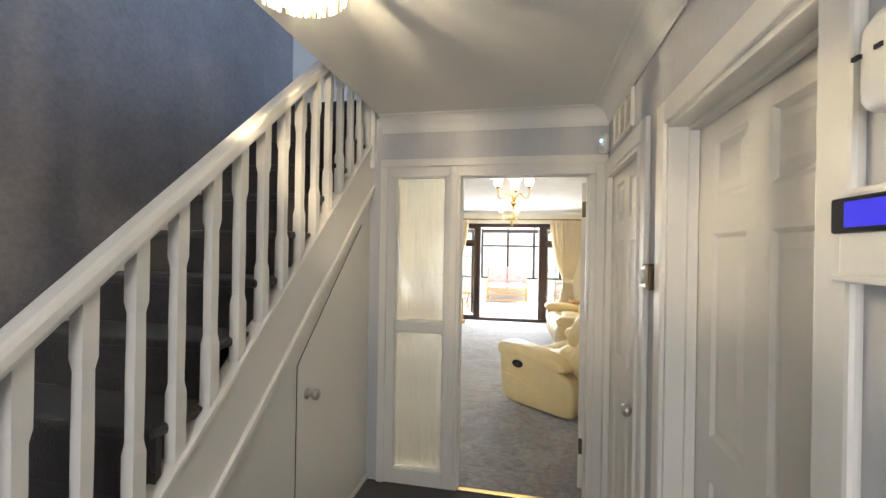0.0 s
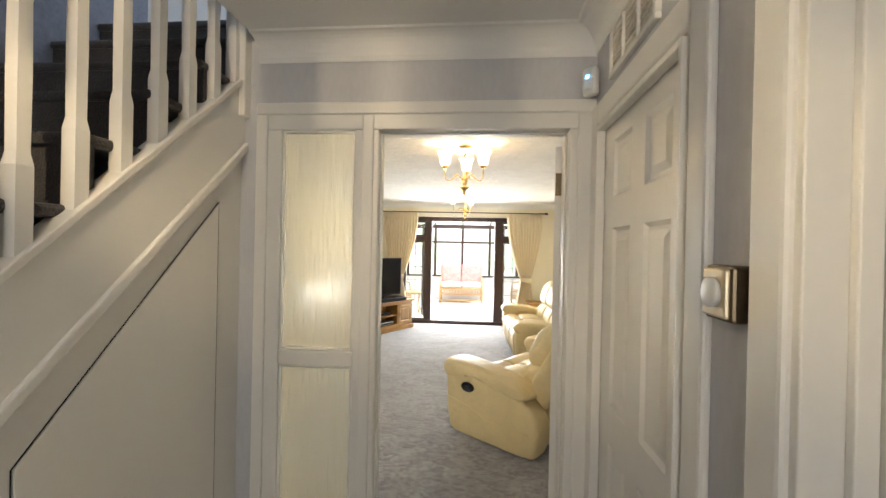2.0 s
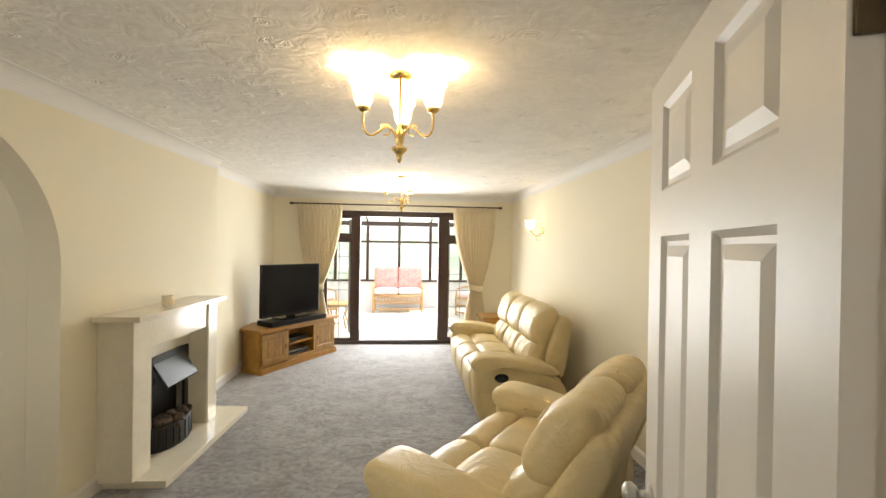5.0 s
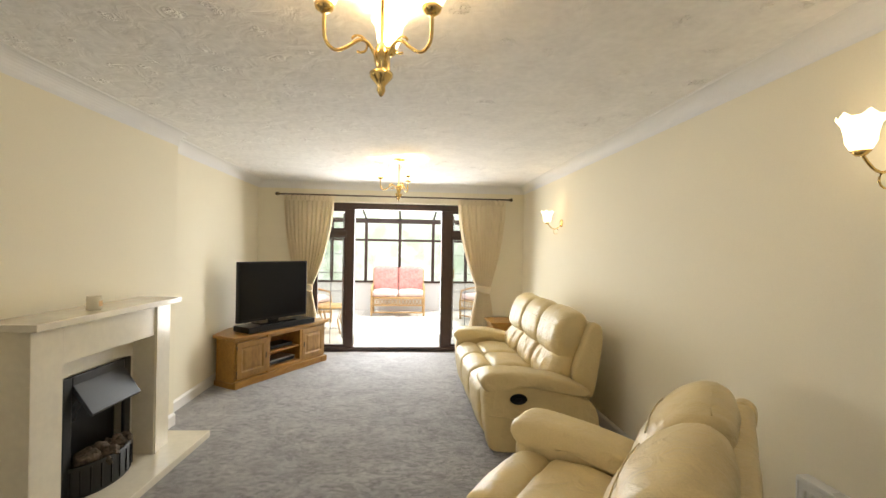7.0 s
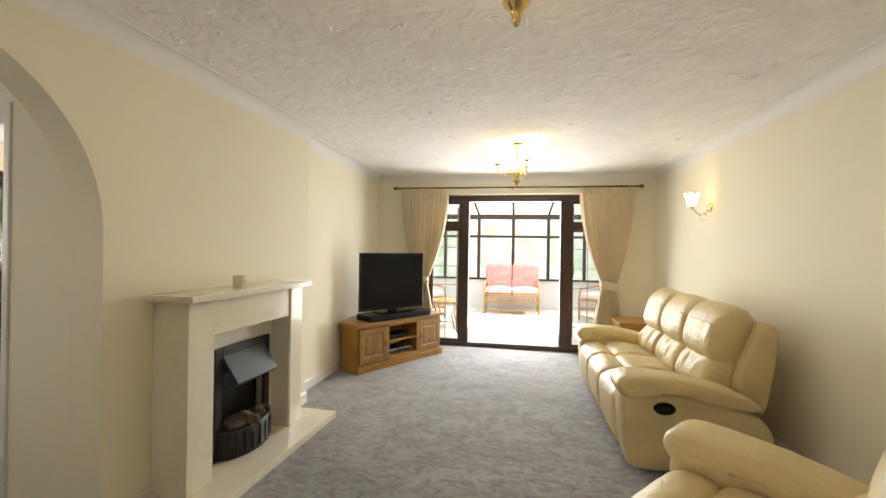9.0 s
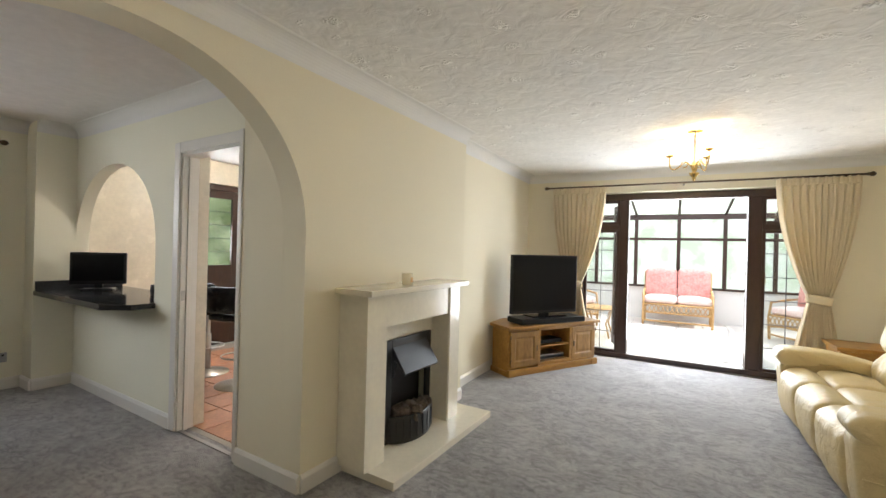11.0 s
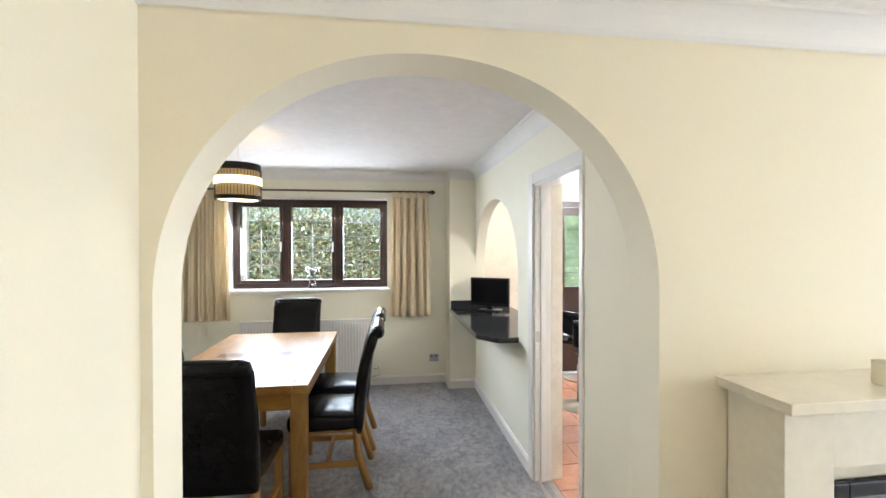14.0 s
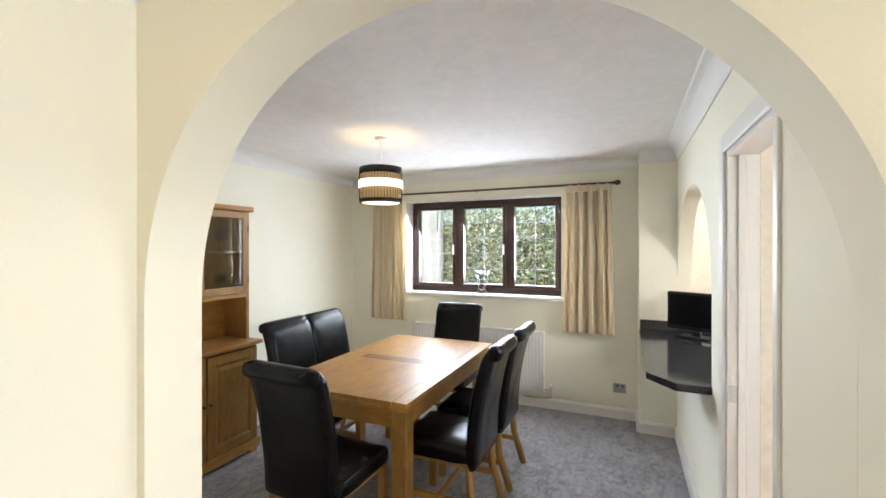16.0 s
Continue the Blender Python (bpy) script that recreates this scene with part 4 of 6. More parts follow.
def recliner(name, label, width, seats, x, y, turn, group, lean=0.0):
    """A padded leather recliner facing its own +y, with pillow arms, creased lumbar rolls and leaning backs."""
    s = thing(name, label, "sofa", x, y, 0, turn, group)
    aw = 0.20

    def tilt(outline):
        return [(y_ - lean * max(0.0, z_ - 0.42) / 0.55, z_ - 0.35 * lean * max(0.0, z_ - 0.42) / 0.55) for y_, z_ in outline]
    inner = width - 2 * aw
    sw = inner / seats
    soft("base", LEATHER, s, (inner + 0.04, 0.72, 0.22), 0.03, pose(0, 0.0, 0.16), n=6)
    for sx in (-1, 1):
        a, b = sorted((sx * (width / 2 - aw), sx * width / 2))
        pad("arm", s, SIDE, a, b, 0.035, 0.004, 0.010, seed=sx, n=6)
        pad("arm_pad", s, ARMTOP, a - 0.022, b + 0.022, 0.045, 0.004, 0.008, 0.003, seed=3 * sx, n=8, wrinkle=0.0025)
        e = sx * (width / 2 + 0.006)
        tube("side_seam", LEATHER, s, [(e, 0.44, 0.30), (e + sx * 0.004, 0.20, 0.27), (e + sx * 0.004, 0.02, 0.20), (e, -0.34, 0.20)], 0.003, 6)
        a, b = sorted((sx * (inner / 2 - 0.03), sx * (inner / 2 + 0.075)))
        pad("back_wing", s, tilt(WING), a, b, 0.03, 0.004, 0.006, seed=7 * sx, n=5)
    for k in range(seats):
        a = -inner / 2 + sw * k
        b = a + sw
        pad("foot_rest", s, FRONT, a + 0.003, b - 0.003, 0.04, 0.010, seed=k, n=12, lump=0.006, wrinkle=0.003)
        pad("seat_cushion", s, SEAT, a + 0.003, b - 0.003, 0.045, 0.014, seed=k + 5, n=14, lump=0.007, wrinkle=0.003)
        pad("lumbar_cushion", s, tilt(LUMBAR), a + 0.002, b - 0.002, 0.05, 0.020, seed=k + 9, n=22, lump=0.012, wrinkle=0.012)
        for (y0, z0), off in ((tilt([(-0.150, 0.893)])[0], 0.013), (tilt([(-0.318, 1.004)])[0], 0.013)):
            ends = [(a + sw * f, y0 + off * 4 * f * (1 - f), z0 + off * 4 * f * (1 - f)) for f in [0.10 + 0.08 * i for i in range(11)]]
            tube("seam", LEATHER, s, ends, 0.003, 5)
        pad("head_cushion", s, tilt(HEAD), a - 0.004, b + 0.004, 0.065, 0.016, seed=k + 13, n=16, lump=0.008, wrinkle=0.004)
    pad("back_shell", s, tilt(SHELL), -inner / 2 - 0.02, inner / 2 + 0.02, 0.04, 0.0, seed=21, n=28)
    lathe("recline_handle", BLACK, s, [(0, 0.002), (0.046, 0.002), (0.055, 0.010), (0.062, 0.008), (0.064, -0.014), (0, -0.014)], 28, pose(-width / 2 - 0.010, 0.215, 0.415, 0, -90) @ Matrix.Diagonal((0.60, 1, 1, 1)))
    boxes("recline_lever", IRON, s, (-width / 2 - 0.018, -width / 2 - 0.011, 0.19, 0.24, 0.405, 0.425), bevel=0.003)
    return s


recliner("leather_sofa", "cream leather three-seat recliner sofa, slightly creased", 1.86, 3, 1.165, 6.93, 90, "leather suite")
recliner("leather_loveseat", "cream leather two-seat recliner sofa turned to the fire", 1.44, 2, 0.735, 4.525, 50, "leather suite", 0.11)

# fireplace
XF = FLAT
fp = thing("fireplace", "cream marble fire surround with hearth and mantel shelf", "fireplace", LX + 0.002, 0)
boxes("hearth", MARBLE, fp, (0, 0.41, 5.19, 6.45, 0, 0.05), bevel=0.004)
boxes("mantel_shelf", MARBLE, fp, (0, 0.285, 5.115, 6.26, 1.065, 1.10), bevel=0.003)
boxes("leg", MARBLE, fp, (0, 0.22, 5.16, 5.34, 0.05, 1.065), bevel=0.003)
boxes("leg", MARBLE, fp, (0, 0.22, 6.07, 6.235, 0.05, 1.065), bevel=0.003)
boxes("frieze", MARBLE, fp, (0, 0.215, 5.34, 6.07, 0.86, 1.065), bevel=0.003)
boxes("corner_fillet", MARBLE, fp, (0.215, 0.228, 6.075, 6.095, 0.05, 1.065), bevel=0.002)
boxes("back_panel", MARBLE, fp, (0.001, 0.075, 5.34, 5.50, 0.05, 0.86), (0.001, 0.075, 6.0, 6.07, 0.05, 0.86), (0.001, 0.075, 5.50, 6.0, 0.735, 0.86), bevel=0.001)
fire = thing("electric_fire", "black electric fire with hood and coal bed", "electric fire", LX + 0.079, 5.755, 0.052)
boxes("frame", IRON, fire, (0, 0.022, -0.265, -0.205, 0, 0.68), (0, 0.022, 0.205, 0.265, 0, 0.68), (0, 0.022, -0.205, 0.205, 0.61, 0.68), bevel=0.006)
boxes("back", BLACK, fire, (-0.05, -0.045, -0.21, 0.21, 0.02, 0.62), bevel=0)
prism("hood", material("dull_grey_hood_steel", (0.028, 0.032, 0.04), 0.38, 0.3, bump=0.03), fire, [(0.0, 0.64), (0.015, 0.64), (0.13, 0.47), (0.12, 0.455), (0.0, 0.62)], "Y", -0.20, 0.20, bevel=0.003)
lathe("coal_tray", IRON, fire, [(0.0, 0.0), (0.235, 0.0), (0.245, 0.03), (0.235, 0.17), (0.22, 0.175), (0.215, 0.06), (0, 0.05)], 32, Matrix.Translation((-0.01, 0, 0)) @ Matrix.Diagonal((0.62, 1.0, 1.0, 1)))
for k in range(11):
    a = -1.25 + 2.5 * k / 10
    boxes("tray_bar", BLACK, fire, (-0.003, 0.003, -0.003, 0.003, 0.02, 0.16), bevel=0.001, m=pose(-0.01 + 0.153 * math.cos(a), 0.245 * math.sin(a), 0))
rnd = random.Random(4)
for k in range(26):
    soft("coal", LOG, fire, (rnd.uniform(0.05, 0.11), rnd.uniform(0.04, 0.07), rnd.uniform(0.035, 0.06)), 0.012, pose(rnd.uniform(0.0, 0.10), rnd.uniform(-0.17, 0.17), rnd.uniform(0.15, 0.20), rnd.uniform(-30, 30), rnd.uniform(-30, 30), rnd.uniform(0, 180)), n=3, lump=0.02, seed=k)
candle = thing("candle_jar", "small glass jar candle on the mantel shelf", "candle", -1.66, 5.60, 1.101)
lathe("jar", material("frosted_candle_glass", (0.84, 0.78, 0.62), 0.25, var=0.04, bump=0), candle, [(0, 0), (0.034, 0), (0.036, 0.004), (0.036, 0.075), (0.033, 0.075), (0.033, 0.008), (0, 0.006)], 24)
lathe("wax", WICK, candle, [(0, 0.009), (0.0325, 0.009), (0.0325, 0.062), (0, 0.058)], 20)
boxes("label", material("orange_paper_label", (0.75, 0.5, 0.25), 0.7), candle, (0.0365, 0.0372, -0.014, 0.014, 0.018, 0.05), bevel=0)

# television on its corner stand
XF = SKEW
st = thing("tv_stand", "oak corner television stand with two panelled doors", "tv stand", -1.24, 8.09, 0, 58.8)
W2 = 0.68
prism("plinth", OAK, st, [(-W2, 0), (W2, 0), (W2, 0.30), (0.36, 0.52), (-0.36, 0.52), (-W2, 0.32)], "Z", 0.0, 0.055, bevel=0.004)
prism("body", OAK, st, [(-W2 + 0.015, 0.36), (-W2 + 0.015, 0.03), (-0.235, 0.03), (-0.235, 0.30), (0.235, 0.30), (0.235, 0.03), (W2 - 0.015, 0.03), (W2 - 0.015, 0.29), (0.36, 0.50), (-0.36, 0.50), (-W2 + 0.015, 0.31)][1:], "Z", 0.055, 0.50, bevel=0.002)
prism("top", OAK, st, [(-W2 - 0.02, -0.02), (W2 + 0.02, -0.02), (W2 + 0.02, 0.31), (0.37, 0.53), (-0.37, 0.53), (-W2 - 0.02, 0.325)], "Z", 0.50, 0.535, bevel=0.007)
boxes("kick_board", OAK, st, (-W2 + 0.08, W2 - 0.08, -0.006, 0.02, 0.03, 0.075), bevel=0.004)
for sx in (-1, 1):
    boxes("foot", OAK, st, (sx * W2 - sx * 0.10, sx * W2, -0.01, 0.03, 0.0, 0.075), bevel=0.006)
    dr = panel_door("door", OAKZ, st, 0.385, 0.37, 0.022, [(0.055, 0.33, 0.055, 0.315)], pose(-0.645 if sx < 0 else 0.26, 0.018, 0.10), depth=0.007)
    boxes("drop_handle", BRONZE, st, (sx * 0.285 - 0.006, sx * 0.285 + 0.006, -0.006, 0.004, 0.25, 0.31), bevel=0.003)
    for z in (0.14, 0.40):
        boxes("hinge", BRONZE, st, (sx * 0.652 - 0.005, sx * 0.652 + 0.005, 0.0, 0.006, z, z + 0.04), bevel=0.001)
boxes("shelf", OAK, st, (-0.235, 0.235, 0.035, 0.30, 0.27, 0.29), bevel=0.002)
boxes("face_rail", OAK, st, (-0.235, 0.235, 0.012, 0.03, 0.465, 0.50), (-0.235, 0.235, 0.012, 0.03, 0.075, 0.115), (-0.26, -0.225, 0.01, 0.03, 0.075, 0.50), (0.225, 0.26, 0.01, 0.03, 0.075, 0.50), bevel=0.003)
boxes("niche_floor", OAK, st, (-0.235, 0.235, 0.03, 0.30, 0.095, 0.115), bevel=0)
bx = thing("set_top_box", "silver set-top box in the stand's open niche", "set-top box", -1.24, 8.09, 0.116, 58.8)
boxes("body", STEEL, bx, (-0.20, 0.20, 0.07, 0.28, 0.004, 0.055), bevel=0.004)
boxes("front", BLACK, bx, (-0.19, 0.19, 0.066, 0.071, 0.01, 0.045), bevel=0.002)
bx2 = thing("media_player", "black slim media player on the stand's shelf", "media player", -1.24, 8.09, 0.291, 58.8)
boxes("body", BLACK, bx2, (-0.19, 0.17, 0.08, 0.28, 0.003, 0.045), bevel=0.004)
sb = thing("soundbar", "black soundbar base under the television", "soundbar", -1.37, 8.12, 0.536, 54)
boxes("body", BLACK, sb, (-0.45, 0.45, -0.15, 0.13, 0.004, 0.066), bevel=0.008)
for sx in (-1, 1):
    boxes("foot", BLACK, sb, (sx * 0.33 - 0.02, sx * 0.33 + 0.02, -0.10, 0.08, 0.0, 0.006), bevel=0.001)
tv = thing("television", "black flat-screen television, switched off", "television", -1.385, 8.10, 0.603, 53)
boxes("body", BLACK, tv, (-0.455, 0.455, -0.01, 0.045, 0.034, 0.70), bevel=0.008)
boxes("screen", SCREEN, tv, (-0.440, 0.440, -0.0125, -0.009, 0.066, 0.686), bevel=0)
boxes("neck", BLACK, tv, (-0.06, 0.06, 0.0, 0.04, 0.012, 0.06), bevel=0.004)
boxes("base", SCREEN, tv, (-0.23, 0.23, -0.11, 0.10, 0.0, 0.014), bevel=0.006)

# chandeliers and wall lights
TULIP = [(0.018, 0), (0.030, 0.006), (0.042, 0.03), (0.045, 0.06), (0.052, 0.09), (0.066, 0.115), (0.063, 0.115), (0.048, 0.088), (0.041, 0.06), (0.037, 0.032), (0.026, 0.010), (0.0, 0.008)]


def tulip(parent, m):
    ob = lathe("glass_shade", TULIPGLASS, parent, TULIP, 18, m)
    for v in ob.data.vertices:
        if v.co.z > 0.08:
            a = math.atan2(v.co.y, v.co.x)
            v.co.z += (v.co.z - 0.08) * 0.35 * math.cos(6 * a)
    return ob


def chandelier(x, y, spin, power):
    c = thing("chandelier", "polished brass three-arm chandelier with lit tulip shades", "chandelier", x, y, CH, spin, "living room chandeliers")
    lathe("ceiling_rose", BRASS, c, [(0, 0), (0.055, 0), (0.052, -0.012), (0.025, -0.022), (0, -0.024)], 24)
    lathe("stem", BRASS, c, [(0.006, -0.02), (0.006, -0.25), (0.022, -0.27), (0.026, -0.30), (0.018, -0.33), (0.012, -0.345), (0.038, -0.35), (0.036, -0.362), (0.022, -0.378), (0.012, -0.392), (0.014, -0.405), (0.006, -0.42), (0, -0.425)], 18)
    for k in range(3):
        a = 2 * math.pi * k / 3
        ca, sa = math.cos(a), math.sin(a)
        rz = [(0.02, -0.30), (0.045, -0.262), (0.075, -0.258), (0.11, -0.292), (0.15, -0.318), (0.182, -0.295), (0.186, -0.25), (0.185, -0.20)]
        for _ in range(2):
            rz = [rz[0]] + [q for (a0, b0), (a1, b1) in zip(rz, rz[1:]) for q in ((0.75 * a0 + 0.25 * a1, 0.75 * b0 + 0.25 * b1), (0.25 * a0 + 0.75 * a1, 0.25 * b0 + 0.75 * b1))] + [rz[-1]]
        pts = [(r * ca, r * sa, z) for r, z in rz]
        tube("arm", BRASS, c, pts, 0.0055, 8)
        curl = [((0.075 + 0.026 * math.cos(b)) * ca, (0.075 + 0.026 * math.cos(b)) * sa, -0.275 + 0.026 * math.sin(b)) for b in [0.4 + 4.6 * i / 10 for i in range(11)]]
        tube("scroll", BRASS, c, curl, 0.004, 6)
        lathe("cup", BRASS, c, [(0, -0.210), (0.012, -0.210), (0.026, -0.200), (0.03, -0.187), (0.02, -0.185), (0, -0.185)], 16, pose(0.185 * ca, 0.185 * sa, 0))
        tulip(c, pose(0.185 * ca, 0.185 * sa, -0.187))
        w = XF @ pose(x, y, 0, 0, 0, spin) @ Vector((0.185 * ca, 0.185 * sa, CH - 0.145))
        lamp("bulb_chandelier", "POINT", w[:], power, BULB, 0.03)


chandelier(0.042, 4.40, 86, 10.0)
chandelier(0.045, 7.36, -60, 6.5)


def wall_light(y, z):
    w = thing("wall_light", "brass wall light with a lit tulip glass shade", "wall light", RX, y, z, 0, "living room wall lights")
    lathe("plate", BRASS, w, [(0, 0), (0.045, 0), (0.042, 0.008), (0.018, 0.016), (0, 0.018)], 20, pose(0, 0, 0, 0, -90))
    tube("arm", BRASS, w, [(-0.01 - 0.15 * f, -0.0, -0.02 - 0.055 * math.sin(math.pi * f) + 0.02 * f) for f in [i / 12 for i in range(13)]], 0.005, 8)
    tube("scroll", BRASS, w, [(-0.06 + 0.03 * math.cos(b), 0, -0.09 + 0.03 * math.sin(b)) for b in [0.5 + 4.8 * i / 10 for i in range(11)]], 0.0035, 6)
    lathe("cup", BRASS, w, [(0, -0.012), (0.014, -0.012), (0.028, 0.004), (0.02, 0.008), (0, 0.008)], 16, pose(-0.16, 0, 0))
    tulip(w, pose(-0.16, 0, 0.006))
    lamp("bulb_wall", "POINT", spot_at(RX - 0.16, y, z + 0.075), 0.35, BULB, 0.03)


wall_light(7.52, 1.785)
wall_light(4.34, 1.83)

# patio frame, open doors, curtains
pf = thing("patio_door_frame", "dark brown patio frame with leaded sidelights", "patio door", 0, 9.14, kind="structure")
PB = BROWN
boxes("frame", PB, pf, (PL, PL + 0.07, 0, 0.075, 0, 2.10), (PR - 0.07, PR, 0, 0.075, 0, 2.10), (-0.715, -0.605, 0, 0.085, 0.06, 2.03), (0.64, 0.775, 0, 0.085, 0.06, 2.03), (PL, PR, 0, 0.085, 2.03, 2.115), (PL, PR, -0.01, 0.095, 0, 0.06), (PL + 0.07, -0.715, 0.002, 0.07, 1.65, 1.72), (0.775, PR - 0.07, 0.002, 0.07, 1.65, 1.72), bevel=0.006)
for a, b in ((PL + 0.07, -0.715), (0.775, PR - 0.07)):
    for z0, z1 in ((0.06, 1.65), (1.72, 2.03)):
        s_ = 0.035
        boxes("sash", PB, pf, (a, a + s_, 0.015, 0.06, z0, z1), (b - s_, b, 0.015, 0.06, z0, z1), (a + s_, b - s_, 0.015, 0.06, z0, z0 + s_), (a + s_, b - s_, 0.015, 0.06, z1 - s_, z1), bevel=0.004)
        p_ = boxes("pane", PANE, pf, (a + 0.03, b - 0.03, 0.034, 0.038, z0 + 0.03, z1 - 0.03), bevel=0)
        p_.visible_shadow = False
        n_ = max(1, round((z1 - z0) / 0.26))
        for k in range(1, n_):
            boxes("lead", LEAD, pf, (a + s_, b - s_, 0.030, 0.042, z0 + (z1 - z0) * k / n_ - 0.004, z0 + (z1 - z0) * k / n_ + 0.004), bevel=0)
        boxes("lead", LEAD, pf, ((a + b) / 2 - 0.004, (a + b) / 2 + 0.004, 0.030, 0.042, z0 + s_, z1 - s_), bevel=0)


def french_leaf(x, turn, sx):
    d = thing("french_door", "dark brown leaded glass door standing open outwards", "door", x, 9.235, 0.062, turn, "french doors")
    w, h = 0.60, 1.95
    boxes("frame", PB, d, (0, 0.085, -0.022, 0.022, 0, h), (w - 0.085, w, -0.022, 0.022, 0, h), (0.085, w - 0.085, -0.022, 0.022, 0, 0.12), (0.085, w - 0.085, -0.022, 0.022, h - 0.085, h), bevel=0.006)
    p_ = boxes("pane", PANE, d, (0.08, w - 0.08, -0.003, 0.003, 0.11, h - 0.08), bevel=0)
    p_.visible_shadow = False
    for k in range(1, 7):
        z = 0.12 + (h - 0.205) * k / 7
        boxes("lead", LEAD, d, (0.085, w - 0.085, -0.006, 0.006, z - 0.004, z + 0.004), bevel=0)
    for k in (1, 2):
        boxes("lead", LEAD, d, (0.085 + 0.143 * k - 0.004, 0.085 + 0.143 * k + 0.004, -0.006, 0.006, 0.12, h - 0.085), bevel=0)
    boxes("handle", BRASS, d, (w - 0.055, w - 0.03, -0.04, -0.022, 0.95, 1.10), bevel=0.004)


french_leaf(-0.62, 112, 1)
french_leaf(0.655, 68, -1)


def rod(name, label, xs, y, z, sag=0.0):
    r = thing(name, label, "curtain pole", 0, 0)
    tube("pole", BRONZE, r, [(xs[0], y, z), ((xs[0] + xs[1]) / 2, y, z), (xs[1], y, z)], 0.011, 12)
    for s, x in ((-1, xs[0]), (1, xs[1])):
        lathe("finial", BRONZE, r, [(0.011, 0), (0.018, 0.006), (0.012, 0.014), (0.022, 0.03), (0.024, 0.045), (0.014, 0.06), (0, 0.07)], 14, pose(x, y, z, 0, 90 * s))
    return r


def curtain(name, label, x0, x1, top, bottom, tie=None, folds=9, amp=0.035, seed=0, outer=-1, width_tie=0.17, tie_z=0.92):
    """A hanging cloth in folds along x; tie draws it in to the outer side at tie_z."""
    bm = bmesh.new()
    nu, nz = 90, 44
    rr = random.Random(seed)
    ph = [rr.uniform(0, 6.28) for _ in range(4)]
    grid = []
    for j in range(nz + 1):
        v = j / nz
        z = top + (bottom - top) * v
        a, b = x0, x1
        if tie is not None:
            tz = (top - tie_z) / (top - bottom)
            if v < tz:
                f = (v / tz) ** 1.9
            else:
                f = 1 - 0.38 * min(1, (v - tz) / 0.25)
            ta, tb = (tie - width_tie / 2, tie + width_tie / 2)
            a, b = a + (ta - a) * f, b + (tb - b) * f
        else:
            a, b = a - 0.025 * v, b + 0.025 * v
        row = []
        for i in range(nu + 1):
            u = i / nu
            uu = u + 0.012 * math.sin(9 * u + ph[0]) + 0.006 * math.sin(23 * u + ph[1] + v)
            am = amp * (0.55 + 0.45 * min(1, v * 5)) * (0.8 + 0.3 * math.sin(5 * u + ph[2]))
            y = am * math.sin(2 * math.pi * folds * uu + 0.5 * v * math.sin(7 * u + ph[3]))
            y += 0.012 * math.sin(2 * math.pi * folds * 2 * uu + ph[1])
            row.append(bm.verts.new((a + (b - a) * u, y, z)))
        grid.append(row)
    for j in range(nz):
        for i in range(nu):
            bm.faces.new((grid[j][i], grid[j][i + 1], grid[j + 1][i + 1], grid[j + 1][i]))
    c = thing(name, label, "curtain", 0, 0)
    ob = finish(bm, "cloth", CURTAIN, c, True)
    sol = ob.modifiers.new("thickness", "SOLIDIFY")
    sol.thickness = 0.004
    hb = top - (0.06 if tie is not None else 0.05)
    boxes("heading_tape", CURTAIN, c, (x0 - 0.005, x1 + 0.005, -0.014, 0.012, hb, top + 0.012), bevel=0.006)
    for k in range(folds):
        xk = x0 + (x1 - x0) * (k + 0.5) / folds
        soft("pleat", CURTAIN, c, (0.026, 0.05, top + 0.02 - hb), 0.011, pose(xk, -0.008, (hb + top + 0.02) / 2), n=3, lump=0.002, seed=k)
        tube("ring", BRONZE, c, [(xk, 0.016 * math.cos(a), top + 0.022 + 0.016 * math.sin(a)) for a in [2 * math.pi * q / 12 for q in range(13)]], 0.0025, 5)
    return c


rp = rod("curtain_pole", "antique bronze curtain pole over the patio doors", (-1.573, 1.556), 8.89, 2.19)
for x in (-1.42, -0.01, 1.40):
    boxes("bracket", BRONZE, rp, (x - 0.008, x + 0.008, 8.88, 9.02, 2.17, 2.19), bevel=0.003)
for x0, x1, tie, out in ((-1.52, -0.86, -1.23, -1), (0.85, 1.52, 1.22, 1)):
    c = curtain("curtain", "cream curtain tied back beside the patio doors", x0, x1, 2.165, 0.03, tie, 11, 0.034, 7 + out, out)
    c.matrix_world = XF @ pose(0, 8.90, 0)
    tagged(c, group="living room curtains")
    lathe("tie_back", CURTAIN, c, [(0.098, -0.045), (0.110, -0.03), (0.112, 0.03), (0.100, 0.05), (0.094, 0.04), (0.094, -0.04), (0.098, -0.045)], 24, Matrix.Translation((tie, 0, 0.92)) @ Matrix.Diagonal((1, 0.62, 1, 1)) @ Matrix.Rotation(radians(10 * out), 4, "Y"), caps=False)

tb = thing("side_table", "oak side table beyond the sofa", "side table", 1.50, 8.60)
boxes("top", OAK, tb, (-0.27, 0.27, -0.24, 0.24, 0.51, 0.545), bevel=0.006)
boxes("apron", OAK, tb, (-0.24, 0.24, -0.21, 0.21, 0.40, 0.51), bevel=0.003)
for sx in (-1, 1):
    for sy in (-1, 1):
        boxes("leg", OAKZ, tb, (sx * 0.215 - 0.025, sx * 0.215 + 0.025, sy * 0.185 - 0.025, sy * 0.185 + 0.025, 0, 0.40), bevel=0.004)

